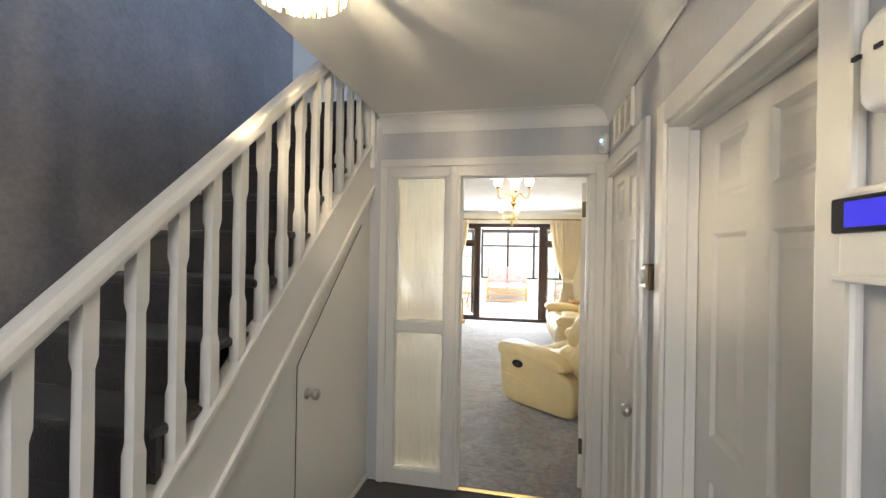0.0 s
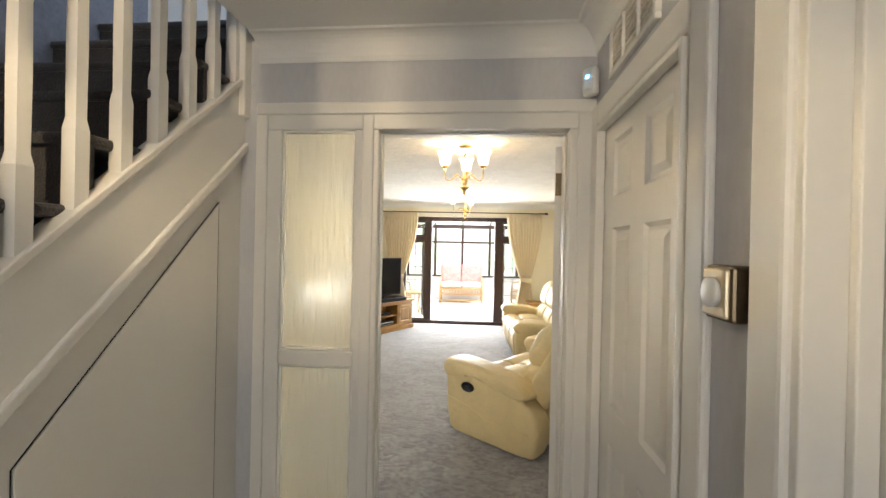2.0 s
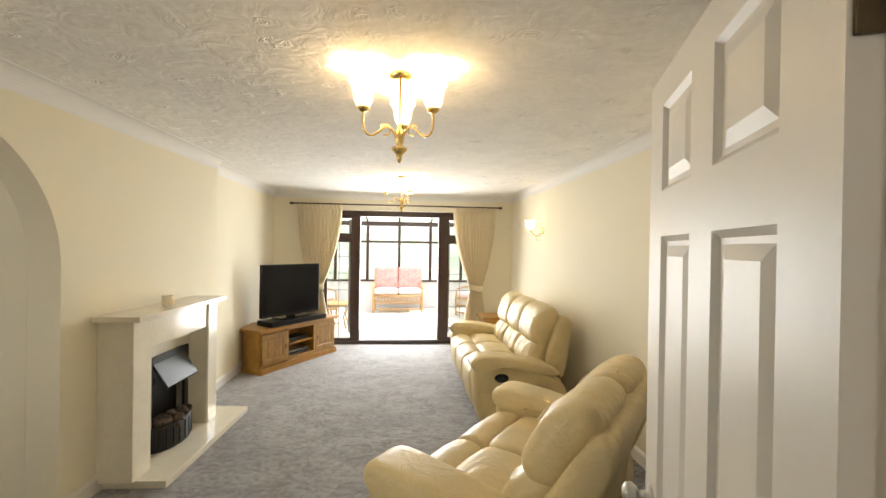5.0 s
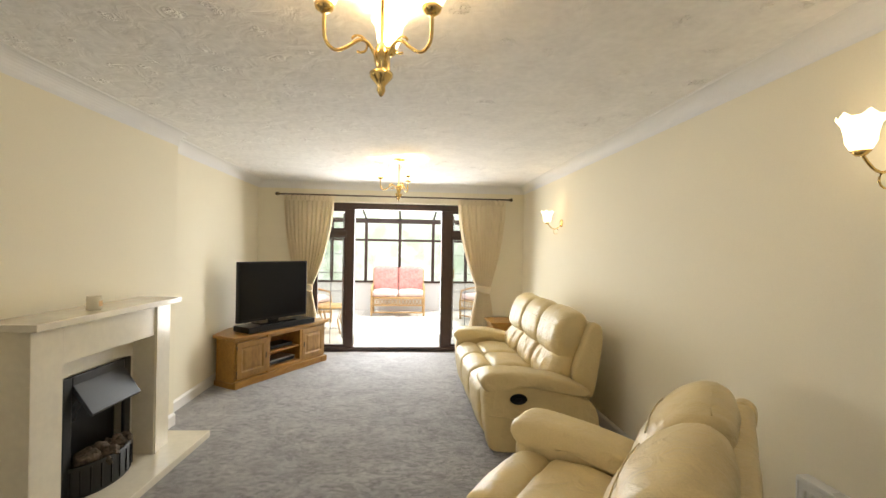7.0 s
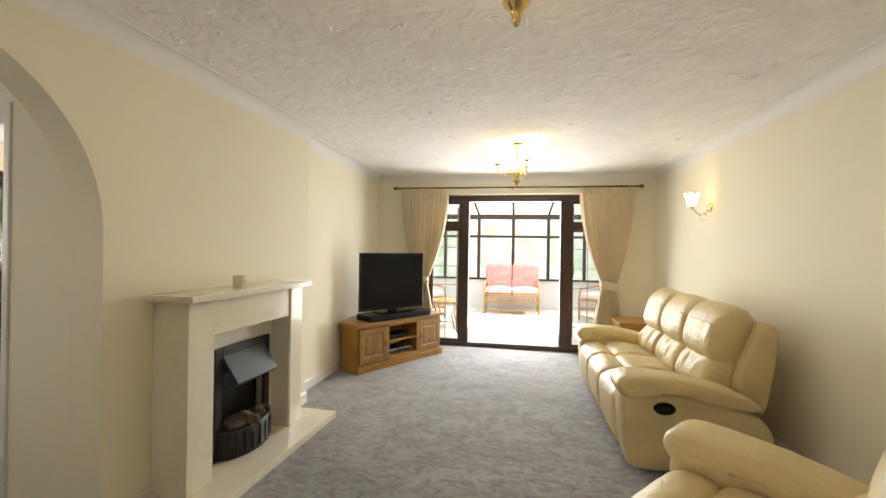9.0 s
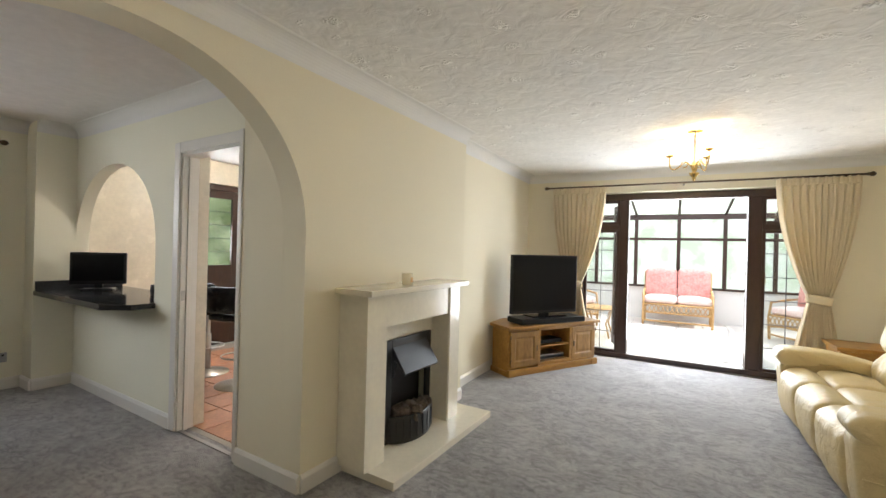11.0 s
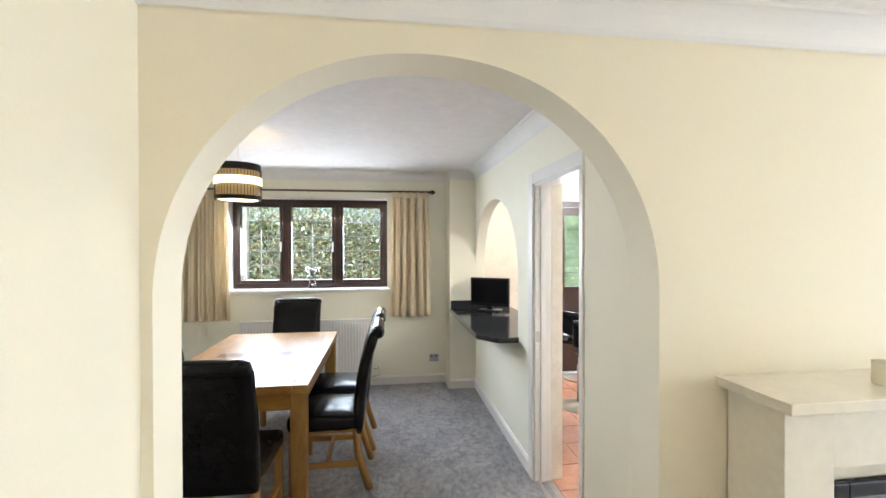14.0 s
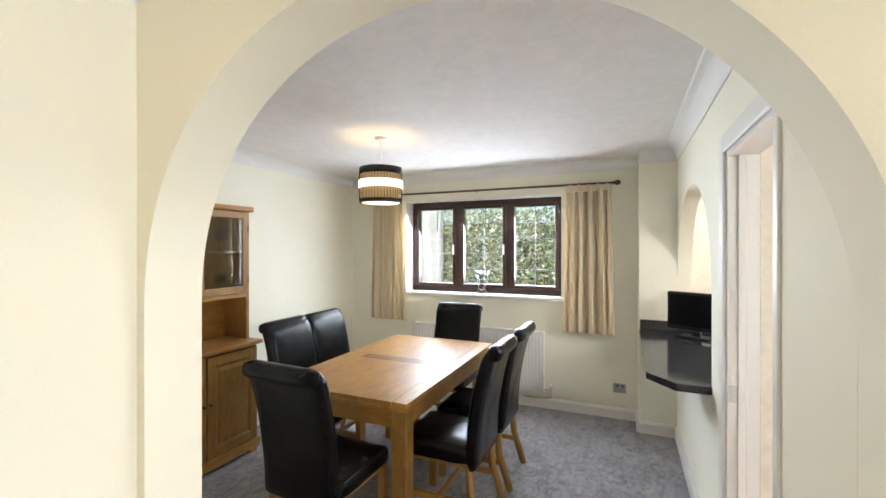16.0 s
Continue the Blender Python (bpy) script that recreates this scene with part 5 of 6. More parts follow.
# ---- conservatory ----
structure(boxes("floor_conservatory", GROUT, None, (-2.6, 2.6, FY + 0.13, 13.35, -0.12, -0.006), bevel=0), "pale grout under the conservatory tiles", "floor")
CX, CY = 2.45, 13.2
structure(boxes("wall_dwarf", MATTW, None, (-CX, CX, CY, CY + 0.12, -0.1, 0.66), (-CX - 0.12, -CX, FY + 0.28, CY + 0.12, -0.1, 0.66), (CX, CX + 0.12, FY + 0.28, CY + 0.12, -0.1, 0.66), bevel=0), "white low conservatory wall under the glazing")
cf = thing("conservatory_frame", "dark brown glazed conservatory frame and roof bars", "conservatory", 0, 0, kind="structure")
fr = [(-CX - 0.08, CX + 0.08, CY - 0.03, CY + 0.14, 0.66, 0.70), (-CX, CX, CY, CY + 0.07, 2.08, 2.19), (-CX, CX, CY + 0.01, CY + 0.06, 1.645, 1.70)]
for x in (-2.42, -1.62, -0.82, -0.02, 0.78, 1.58, 2.38):
    fr.append((x - 0.035, x + 0.035, CY, CY + 0.07, 0.70, 2.08))
for sx in (-1, 1):
    X_ = sx * CX
    fr += [(X_ - 0.04, X_ + 0.04, FY + 0.28, CY, 0.66, 0.70), (X_ - 0.035, X_ + 0.035, FY + 0.28, CY, 2.08, 2.19), (X_ - 0.025, X_ + 0.025, FY + 0.28, CY, 1.645, 1.70)]
    for k in range(5):
        y = FY + 0.32 + k * 0.93
        fr.append((X_ - 0.035, X_ + 0.035, y, y + 0.07, 0.70, 2.08))
boxes("bars", PB, cf, *fr, bevel=0.004)
for k in range(7):
    x = -2.42 + 0.8 * k
    tube("roof_bar", PB, cf, [(x, FY + 0.30, 2.75), (x, CY + 0.03, 2.17)], 0.026, 6)
tube("roof_rail", PB, cf, [(-CX, 11.2, 2.47), (CX, 11.2, 2.47)], 0.024, 6)
for nm, it in (("pane", (-CX, CX, CY + 0.033, CY + 0.037, 0.70, 2.08)), ("pane", (-CX - 0.002, -CX + 0.002, FY + 0.3, CY, 0.70, 2.08)), ("pane", (CX - 0.002, CX + 0.002, FY + 0.3, CY, 0.70, 2.08))):
    g_ = boxes(nm, PANE, cf, it, bevel=0)
    g_.visible_shadow = False


def cane_seat(name, label, w, x, y, turn, seats):
    """Bent-cane seat with a lattice front and loose cushions, facing its own -y."""
    c = thing(name, label, "cane seat", x, y, 0, turn, "cane furniture")
    h = w / 2
    for sx in (-1, 1):
        tube("side_loop", CANE, c, [(sx * h, -0.32, 0.0), (sx * h, -0.34, 0.35), (sx * h, -0.30, 0.60), (sx * h, -0.05, 0.64), (sx * h, 0.22, 0.66), (sx * h, 0.32, 0.98)], 0.021, 8)
        tube("back_leg", CANE, c, [(sx * h, 0.26, 0.0), (sx * h, 0.28, 0.5), (sx * h, 0.34, 1.0)], 0.021, 8)
        tube("side_bar", CANE, c, [(sx * h, -0.33, 0.20), (sx * h, 0.27, 0.20)], 0.014, 6)
    for z, y_ in ((0.24, -0.335), (0.40, -0.34), (0.08, -0.325), (1.0, 0.34), (0.40, 0.28)):
        tube("cross_bar", CANE, c, [(-h, y_, z), (h, y_, z)], 0.017, 8)
    n_ = int(w / 0.075)
    for k in range(n_):
        a, b = -h + w * k / n_, -h + w * (k + 1) / n_
        tube("lattice", CANE, c, [(a, -0.337, 0.245), (b, -0.337, 0.395)], 0.008, 5)
        tube("lattice", CANE, c, [(b, -0.345, 0.245), (a, -0.345, 0.395)], 0.008, 5)
    boxes("seat_deck", CANE, c, (-h, h, -0.33, 0.28, 0.385, 0.41), bevel=0.004)
    for k in range(seats):
        cx, cw = -h + w * (k + 0.5) / seats, w / seats
        soft("seat_cushion", PALECUSH, c, (cw - 0.01, 0.58, 0.13), 0.05, pose(cx, -0.03, 0.475), puff=0.03, n=8, seed=k)
        soft("back_cushion", PINK, c, (cw - 0.01, 0.14, 0.54), 0.06, pose(cx, 0.24, 0.79, -8), puff=0.04, n=8, seed=k + 3)
    return c


cane_seat("cane_sofa", "honey cane two-seat sofa with pink patterned cushions", 1.14, -0.03, 12.62, 0, 2)
cane_seat("cane_chair", "honey cane chair with pink patterned cushions", 0.62, -1.75, 11.35, 62, 1)
cane_seat("cane_chair_far", "honey cane chair with pink patterned cushions by the window", 0.62, 1.75, 11.9, -55, 1)
ct = thing("cane_table", "low round honey cane table", "table", -1.15, 10.55)
lathe("top", CANE, ct, [(0, 0.44), (0.30, 0.44), (0.31, 0.455), (0.30, 0.47), (0, 0.47)], 28)
for k in range(4):
    a = math.pi / 4 + k * math.pi / 2
    tube("leg", CANE, ct, [(0.26 * math.cos(a), 0.26 * math.sin(a), 0.0), (0.18 * math.cos(a), 0.18 * math.sin(a), 0.22), (0.26 * math.cos(a), 0.26 * math.sin(a), 0.44)], 0.015, 6)
XF = FLAT

# ---- dining room ----


def dining_table():
    t = thing("dining_table", "oak extending dining table with darker inlaid strip", "dining table", -3.735, 3.025)
    hx, hy, z = 0.765, 0.465, 0.765
    for k in range(5):
        y0 = -hy + 0.09 + (2 * hy - 0.18) * k / 5
        y1 = -hy + 0.09 + (2 * hy - 0.18) * (k + 1) / 5
        for x0, x1 in ((-hx + 0.0, -0.052), (0.052, hx)):
            boxes("plank", OAK, t, (x0, x1, y0, y1 - 0.0008, z - 0.026, z), bevel=0.0012)
    boxes("inlay", DOAK, t, (-0.051, 0.051, -hy + 0.16, hy - 0.16, z - 0.026, z + 0.0004), bevel=0.001)
    for y0 in (-hy + 0.09, hy - 0.159):
        boxes("inlay_end", OAKY, t, (-0.051, 0.051, y0, y0 + 0.069, z - 0.026, z), bevel=0.001)
    boxes("edge_board", OAK, t, (-hx, hx, -hy, -hy + 0.089, z - 0.026, z), (-hx, hx, hy - 0.089, hy, z - 0.026, z), bevel=0.003)
    boxes("leaf_below", OAK, t, (-hx + 0.004, hx - 0.004, -hy + 0.004, hy - 0.004, z - 0.052, z - 0.030), bevel=0.004)
    for s_ in (-1, 1):
        boxes("apron", OAK, t, (-hx + 0.05, hx - 0.05, s_ * (hy - 0.0575) - 0.0125, s_ * (hy - 0.0575) + 0.0125, z - 0.16, z - 0.052), bevel=0.003)
    for s_ in (-1, 1):
        boxes("end_apron", OAKY, t, (s_ * (hx - 0.0625) - 0.0125, s_ * (hx - 0.0625) + 0.0125, -hy + 0.07, hy - 0.07, z - 0.16, z - 0.052), bevel=0.003)
    for sx in (-1, 1):
        for sy in (-1, 1):
            cx, cy = sx * (hx - 0.065), sy * (hy - 0.06)
            boxes("leg", OAKZ, t, (cx - 0.045, cx + 0.045, cy - 0.045, cy + 0.045, 0, z - 0.053), bevel=0.005)


dining_table()


def dining_chair(x, y, turn):
    """A leather scroll-back chair facing its own +y."""
    c = thing("dining_chair", "black leather scroll-back dining chair with oak legs", "dining chair", x, y, 0, turn, "chairs round the dining table")
    soft("seat", BLACKL, c, (0.45, 0.44, 0.10), 0.035, pose(0, 0.02, 0.44), puff=0.022, n=10, lump=0.005)

    def lean(p, u, w, t):
        f = (p.z + 0.31) / 0.62
        p.y -= 0.10 * f * f
        return p
    soft("backrest", BLACKL, c, (0.445, 0.07, 0.66), 0.03, pose(0, -0.20, 0.69), puff=0.012, n=12, lump=0.004, shape=lean)
    soft("scroll", BLACKL, c, (0.45, 0.085, 0.085), 0.041, pose(0, -0.325, 1.005), n=8, lump=0.003)
    for sx in (-1, 1):
        boxes("front_leg", OAKZ, c, (sx * 0.195 - 0.021, sx * 0.195 + 0.021, 0.185, 0.227, 0, 0.40), bevel=0.004)
        tube("back_leg", OAKZ, c, [(sx * 0.195, -0.185, 0.41), (sx * 0.195, -0.20, 0.22), (sx * 0.195, -0.27, 0.0)], 0.024, 4)
        boxes("side_stretcher", OAKY, c, (sx * 0.195 - 0.012, sx * 0.195 + 0.012, -0.20, 0.20, 0.155, 0.19), bevel=0.003)
    boxes("cross_stretcher", OAK, c, (-0.19, 0.19, -0.012, 0.012, 0.158, 0.188), bevel=0.003)
    boxes("seat_rail", OAK, c, (-0.20, 0.20, -0.18, 0.215, 0.375, 0.405), bevel=0.003)
    return c


ch0 = dining_chair(-2.83, 3.11, 88)
for x, y, tn in ((-3.46, 2.52, 0), (-3.88, 2.52, 0), (-4.50, 3.07, -90), (-3.40, 3.56, 180), (-3.92, 3.57, 180)):
    copy_thing(ch0, pose(x, y, 0, 0, 0, tn))

# dresser
dz = thing("dresser", "oak dresser with glazed upper door and panelled base", "dresser", -3.05, DY + 0.02)
B0, B1, BD_, UD = -0.46, 0.46, 0.36, 0.25
boxes("base_body", OAK, dz, (B0 + 0.02, B1 - 0.02, 0.0, BD_ - 0.02, 0.09, 0.83), bevel=0.003)
boxes("plinth", OAK, dz, (B0, B1, 0.0, BD_, 0.03, 0.10), bevel=0.005)
for x in (B0 + 0.03, B1 - 0.09):
    boxes("foot", OAK, dz, (x, x + 0.06, 0.02, BD_ - 0.002, 0, 0.04), bevel=0.004)
boxes("counter", OAK, dz, (B0 - 0.015, B1 + 0.015, 0.0, BD_ + 0.02, 0.83, 0.86), bevel=0.008)
for k in range(2):
    panel_door("base_door", OAKZ, dz, 0.415, 0.70, 0.022, [(0.06, 0.355, 0.06, 0.63)], pose(B0 + 0.035 + 0.435 * k, BD_ - 0.008, 0.115), depth=0.008)
    boxes("knob", BRONZE, dz, (-0.035 + 0.05 * k, -0.015 + 0.05 * k, BD_, BD_ + 0.022, 0.48, 0.50), bevel=0.005)
for sx in (-1, 1):
    boxes("upper_side", OAKZ, dz, (sx * 0.44 - 0.014, sx * 0.44 + 0.014, 0.0, UD, 0.86, 1.86), bevel=0.003)
    boxes("hinge", BRONZE, dz, (sx * 0.425 - 0.006, sx * 0.425 + 0.006, UD + 0.02, UD + 0.026, 1.30, 1.35), bevel=0.001)
    boxes("hinge", BRONZE, dz, (sx * 0.425 - 0.006, sx * 0.425 + 0.006, UD + 0.02, UD + 0.026, 1.70, 1.75), bevel=0.001)
boxes("upper_back", OAK, dz, (-0.43, 0.43, 0.0, 0.012, 0.86, 1.86), bevel=0)
boxes("upper_shelf", OAK, dz, (-0.43, 0.43, 0.012, UD, 1.19, 1.22), (-0.43, 0.43, 0.012, UD - 0.03, 1.53, 1.55), bevel=0.003)
boxes("cornice", OAK, dz, (-0.475, 0.475, 0.0, UD + 0.035, 1.855, 1.895), bevel=0.010)
for k in range(2):
    x0, x1 = -0.43 + 0.432 * k, -0.43 + 0.432 * k + 0.428
    boxes("glazed_door", OAKZ, dz, (x0, x0 + 0.05, UD, UD + 0.022, 1.225, 1.85), (x1 - 0.05, x1, UD, UD + 0.022, 1.225, 1.85), (x0 + 0.05, x1 - 0.05, UD, UD + 0.022, 1.225, 1.28), (x0 + 0.05, x1 - 0.05, UD, UD + 0.022, 1.80, 1.85), bevel=0.003)
    boxes("pane", PANE, dz, (x0 + 0.045, x1 - 0.045, UD + 0.008, UD + 0.012, 1.275, 1.805), bevel=0)
GLS = [(0, 0), (0.028, 0), (0.028, 0.003), (0.004, 0.008), (0.004, 0.07), (0.026, 0.09), (0.032, 0.12), (0.028, 0.15), (0.026, 0.15), (0.029, 0.12), (0.022, 0.093), (0, 0.085)]
for sz in (1.2205, 1.5505):
    for k in range(8):
        g = thing("wine_glass", "clear stemmed glass on the dresser shelf", "glass", -3.05 - 0.36 + 0.10 * k, DY + 0.02 + 0.10 + 0.05 * (k % 2), sz, 0, "glasses in the dresser")
        lathe("bowl", CRYSTAL, g, GLS, 12)

# window, curtains, radiator
wf = thing("dining_window", "dark brown three-pane leaded window with white sill", "window", -5.47, 0, kind="structure")
fx0, fx1 = -0.035, 0.035
wy = [WY0, WY0 + (WY1 - WY0) / 3, WY0 + 2 * (WY1 - WY0) / 3, WY1]
boxes("frame", BROWN, wf, (fx0, fx1, WY0, WY1, WZ0, WZ0 + 0.06), (fx0, fx1, WY0, WY1, WZ1 - 0.06, WZ1), (fx0, fx1, WY0, WY0 + 0.055, WZ0 + 0.06, WZ1 - 0.06), (fx0, fx1, WY1 - 0.055, WY1, WZ0 + 0.06, WZ1 - 0.06), (fx0, fx1, wy[1] - 0.03, wy[1] + 0.03, WZ0 + 0.06, WZ1 - 0.06), (fx0, fx1, wy[2] - 0.03, wy[2] + 0.03, WZ0 + 0.06, WZ1 - 0.06), bevel=0.006)
for k in range(3):
    a = wy[k] + (0.055 if k == 0 else 0.03)
    b = wy[k + 1] - (0.055 if k == 2 else 0.03)
    z0, z1, s_ = WZ0 + 0.06, WZ1 - 0.06, 0.035
    boxes("sash", BROWN, wf, (fx0 + 0.01, fx1 + 0.012, a, a + s_, z0, z1), (fx0 + 0.01, fx1 + 0.012, b - s_, b, z0, z1), (fx0 + 0.01, fx1 + 0.012, a + s_, b - s_, z0, z0 + s_), (fx0 + 0.01, fx1 + 0.012, a + s_, b - s_, z1 - s_, z1), bevel=0.006)
    p_ = boxes("pane", PANE, wf, (-0.003, 0.003, a + 0.03, b - 0.03, z0 + 0.03, z1 - 0.03), bevel=0)
    p_.visible_shadow = False
    for q in range(1, 5):
        z = z0 + s_ + (z1 - z0 - 2 * s_) * q / 5
        boxes("lead", LEADSHINE, wf, (-0.006, 0.006, a + s_, b - s_, z - 0.0035, z + 0.0035), bevel=0)
    boxes("lead", LEADSHINE, wf, (-0.006, 0.006, (a + b) / 2 - 0.0035, (a + b) / 2 + 0.0035, z0 + s_, z1 - s_), bevel=0)
    if k < 2:
        boxes("handle", PLASTW, wf, (fx1 + 0.012, fx1 + 0.035, b - 0.03, b - 0.012, 1.50, 1.61), bevel=0.005)
boxes("reveal", WHITE, wf, (0.035, 0.208, WY0 + 0.001, WY0 + 0.008, WZ0, WZ1), (0.035, 0.208, WY1 - 0.008, WY1 - 0.001, WZ0, WZ1), (0.035, 0.208, WY0, WY1, WZ1 - 0.008, WZ1 - 0.001), bevel=0)
boxes("sill", WHITE, wf, (0.03, 0.245, WY0 - 0.03, WY1 + 0.03, WZ0 - 0.03, WZ0 + 0.002), bevel=0.006)

XF = Matrix.Translation((-5.17, 0, 0)) @ Matrix.Rotation(radians(90), 4, "Z")
dp = rod("dining_curtain_pole", "slim dark bronze curtain pole with scroll ends", (1.78, 4.42), 0, 2.165)
for yy in (1.9, 3.1, 4.32):
    boxes("bracket", BRONZE, dp, (yy - 0.006, yy + 0.006, 0.0, 0.09, 2.155, 2.17), bevel=0.002)
for a, b, sd in ((1.87, 2.29, 3), (4.01, 4.41, 5)):
    c = curtain("dining_curtain", "cream lined curtain hanging to below the sill", a, b, 2.145, 0.775, None, 5, 0.036, sd)
    tagged(c, group="dining room curtains")
XF = FLAT

va = thing("glass_vase", "clear flared glass vase on the window sill", "vase", -5.34, 3.12, WZ0 + 0.003)
lathe("body", CRYSTAL, va, [(0, 0), (0.06, 0), (0.065, 0.01), (0.05, 0.06), (0.042, 0.12), (0.055, 0.18), (0.082, 0.235), (0.079, 0.236), (0.051, 0.18), (0.038, 0.12), (0.046, 0.06), (0, 0.02)], 24)


def radiator(name, label, x, y, turn, ln, z0, z1, valve):
    """A ribbed panel radiator on a wall that faces its own +x, running from y = 0 to ln."""
    rd = thing(name, label, "radiator", x, y, 0, turn)
    boxes("panel", RADW, rd, (0.045, 0.058, 0.0, ln, z0, z1 - 0.01), bevel=0.006)
    boxes("top_grille", RADW, rd, (0.005, 0.062, -0.005, ln + 0.005, z1 - 0.02, z1), bevel=0.004)
    for y_ in (-0.007, ln - 0.003):
        boxes("side_cover", RADW, rd, (0.005, 0.06, y_, y_ + 0.010, z0 + 0.005, z1 - 0.01), bevel=0.002)
    nr = int(ln / 0.033)
    for k in range(nr):
        yy = 0.03 + (ln - 0.06) * k / (nr - 1)
        boxes("rib", RADW, rd, (0.056, 0.066, yy - 0.009, yy + 0.009, z0 + 0.035, z1 - 0.045), bevel=0.005)
    for z in (z0 + 0.08, z1 - 0.1):
        boxes("wall_bracket", RADW, rd, (0.0, 0.046, ln * 0.2, ln * 0.2 + 0.03, z, z + 0.04), bevel=0.002)
    if valve:
        tube("pipe", STEEL, rd, [(0.035, ln + 0.01, 0.19), (0.035, ln + 0.07, 0.19), (0.035, ln + 0.075, 0.12), (0.035, ln + 0.01, 0.105), (0.035, ln - 0.2, 0.105)], 0.008)
        lathe("valve", PLASTW, rd, [(0, 0), (0.016, 0), (0.018, 0.03), (0.014, 0.05), (0, 0.05)], 16, pose(0.035, ln + 0.07, 0.19))


radiator("radiator", "white ribbed panel radiator under the window", DW, 2.39, 0, 1.40, 0.165, 0.755, True)
XF = SKEW
radiator("living_radiator", "white ribbed panel radiator behind the leather sofa", RX, 4.65, 180, 1.2, 0.12, 0.57, False)
XF = FLAT
so = thing("wall_socket", "grey satin double wall socket above the skirting", "socket", DW, 4.43, 0.24)
boxes("plate", PLATE, so, (0.0, 0.010, 0, 0.10, 0, 0.085), bevel=0.004)
boxes("switch", BLACK, so, (0.010, 0.0115, 0.02, 0.035, 0.055, 0.07), (0.010, 0.0115, 0.065, 0.08, 0.055, 0.07), bevel=0)

# drum pendant
pd = thing("drum_pendant", "black and gold banded drum pendant lamp, lit", "pendant lamp", -3.72, 2.87, CH)
lathe("ceiling_rose", PLASTW, pd, [(0, 0), (0.045, 0), (0.042, -0.018), (0, -0.02)], 20)
tube("flex", PLASTW, pd, [(0, 0, -0.02), (0, 0, -0.23)], 0.003, 6)
R_ = 0.155
for nm, mt, z0, z1, rr in (("top_band", BLACKGAUZE, -0.275, -0.225, R_), ("gold_band", LITTHREAD, -0.32, -0.275, R_ - 0.003), ("middle_band", LITCLOTH, -0.375, -0.32, R_ + 0.006), ("lower_gold_band", LITTHREAD, -0.455, -0.375, R_ - 0.003), ("bottom_band", BLACKGAUZE, -0.485, -0.455, R_)):
    lathe(nm, mt, pd, [(rr, z0), (rr, z1), (rr - 0.004, z1), (rr - 0.004, z0), (rr, z0)], 40, caps=False)
for k in range(44):
    a = 2 * math.pi * k / 44
    tube("thread", BLACKGAUZE, pd, [((R_ + 0.001) * math.cos(a), (R_ + 0.001) * math.sin(a), -0.465), ((R_ + 0.001) * math.cos(a), (R_ + 0.001) * math.sin(a), -0.375)], 0.0022, 4)
    tube("thread", BLACKGAUZE, pd, [((R_ + 0.001) * math.cos(a), (R_ + 0.001) * math.sin(a), -0.322), ((R_ + 0.001) * math.cos(a), (R_ + 0.001) * math.sin(a), -0.26)], 0.0022, 4)
lathe("diffuser", LITCLOTH, pd, [(0, -0.482), (R_ - 0.02, -0.482), (R_ - 0.02, -0.479), (0, -0.479)], 32)
lamp("bulb_pendant", "POINT", (-3.72, 2.87, CH - 0.43), 2.4, (1.0, 0.58, 0.22), 0.04)

# serving hatch counter
ct2 = thing("hatch_counter", "black speckled worktop with chamfered end in the hatch", "counter", 0, 0, kind="structure")
prism("worktop", GRANITE, ct2, [(HA, 4.63), (-3.66, 4.63), (-3.49, 4.76), (-3.49, KY), (-3.52, KY), (-3.52, 5.32), (HA, 5.32)], "Z", 0.842, 0.882, bevel=0.005)
boxes("upstand", GRANITE, ct2, (HA, HA + 0.02, 4.64, 5.30, 0.8825, 0.965), bevel=0.003)
tv2 = thing("small_television", "small black television on the hatch counter", "television", -4.78, 5.02, 0.883, 58)
boxes("body", BLACK, tv2, (-0.21, 0.21, -0.018, 0.03, 0.05, 0.345), bevel=0.008)
boxes("screen", SCREEN, tv2, (-0.19, 0.19, -0.0205, -0.017, 0.085, 0.325), bevel=0)
boxes("neck", BLACK, tv2, (-0.03, 0.03, 0.0, 0.03, 0.008, 0.06), bevel=0.003)
boxes("base", BLACK, tv2, (-0.12, 0.12, -0.07, 0.08, 0.0, 0.012), bevel=0.005)
jr = thing("dark_jar", "small dark jar on the hatch counter", "jar", -3.98, 5.15, 0.883)
lathe("body", BLACK, jr, [(0, 0), (0.045, 0), (0.05, 0.05), (0.044, 0.09), (0, 0.09)], 20)

# kitchen doorway frame
kd = thing("kitchen_doorway", "white painted kitchen door frame with steel latch plate", "door frame", 0, KY, kind="structure")
boxes("lining", WHITE, kd, (KD0 - 0.001, KD0 + 0.03, -0.006, 0.108, 0, KDT), (KD1 - 0.03, KD1 + 0.001, -0.006, 0.108, 0, KDT), (KD0, KD1, -0.006, 0.108, KDT - 0.03, KDT + 0.001), bevel=0.002)
boxes("architrave", WHITE, kd, (KD0 - 0.065, KD0 + 0.012, -0.02, -0.004, 0, KDT + 0.065), (KD1 - 0.012, KD1 + 0.029, -0.034, -0.004, 0, KDT + 0.065), (KD0 + 0.012, KD1 - 0.012, -0.02, -0.004, KDT - 0.012, KDT + 0.065), bevel=0.006)
boxes("door_stop", WHITE, kd, (KD0 + 0.03, KD0 + 0.044, 0.03, 0.06, 0, KDT - 0.03), bevel=0.003)
boxes("latch_plate", STEEL, kd, (KD0 + 0.030, KD0 + 0.032, 0.0, 0.028, 0.93, 1.0), bevel=0.0005)
boxes("threshold_strip", STEEL, kd, (KD0, KD1, 0.0, 0.03, 0.0, 0.008), bevel=0.003)

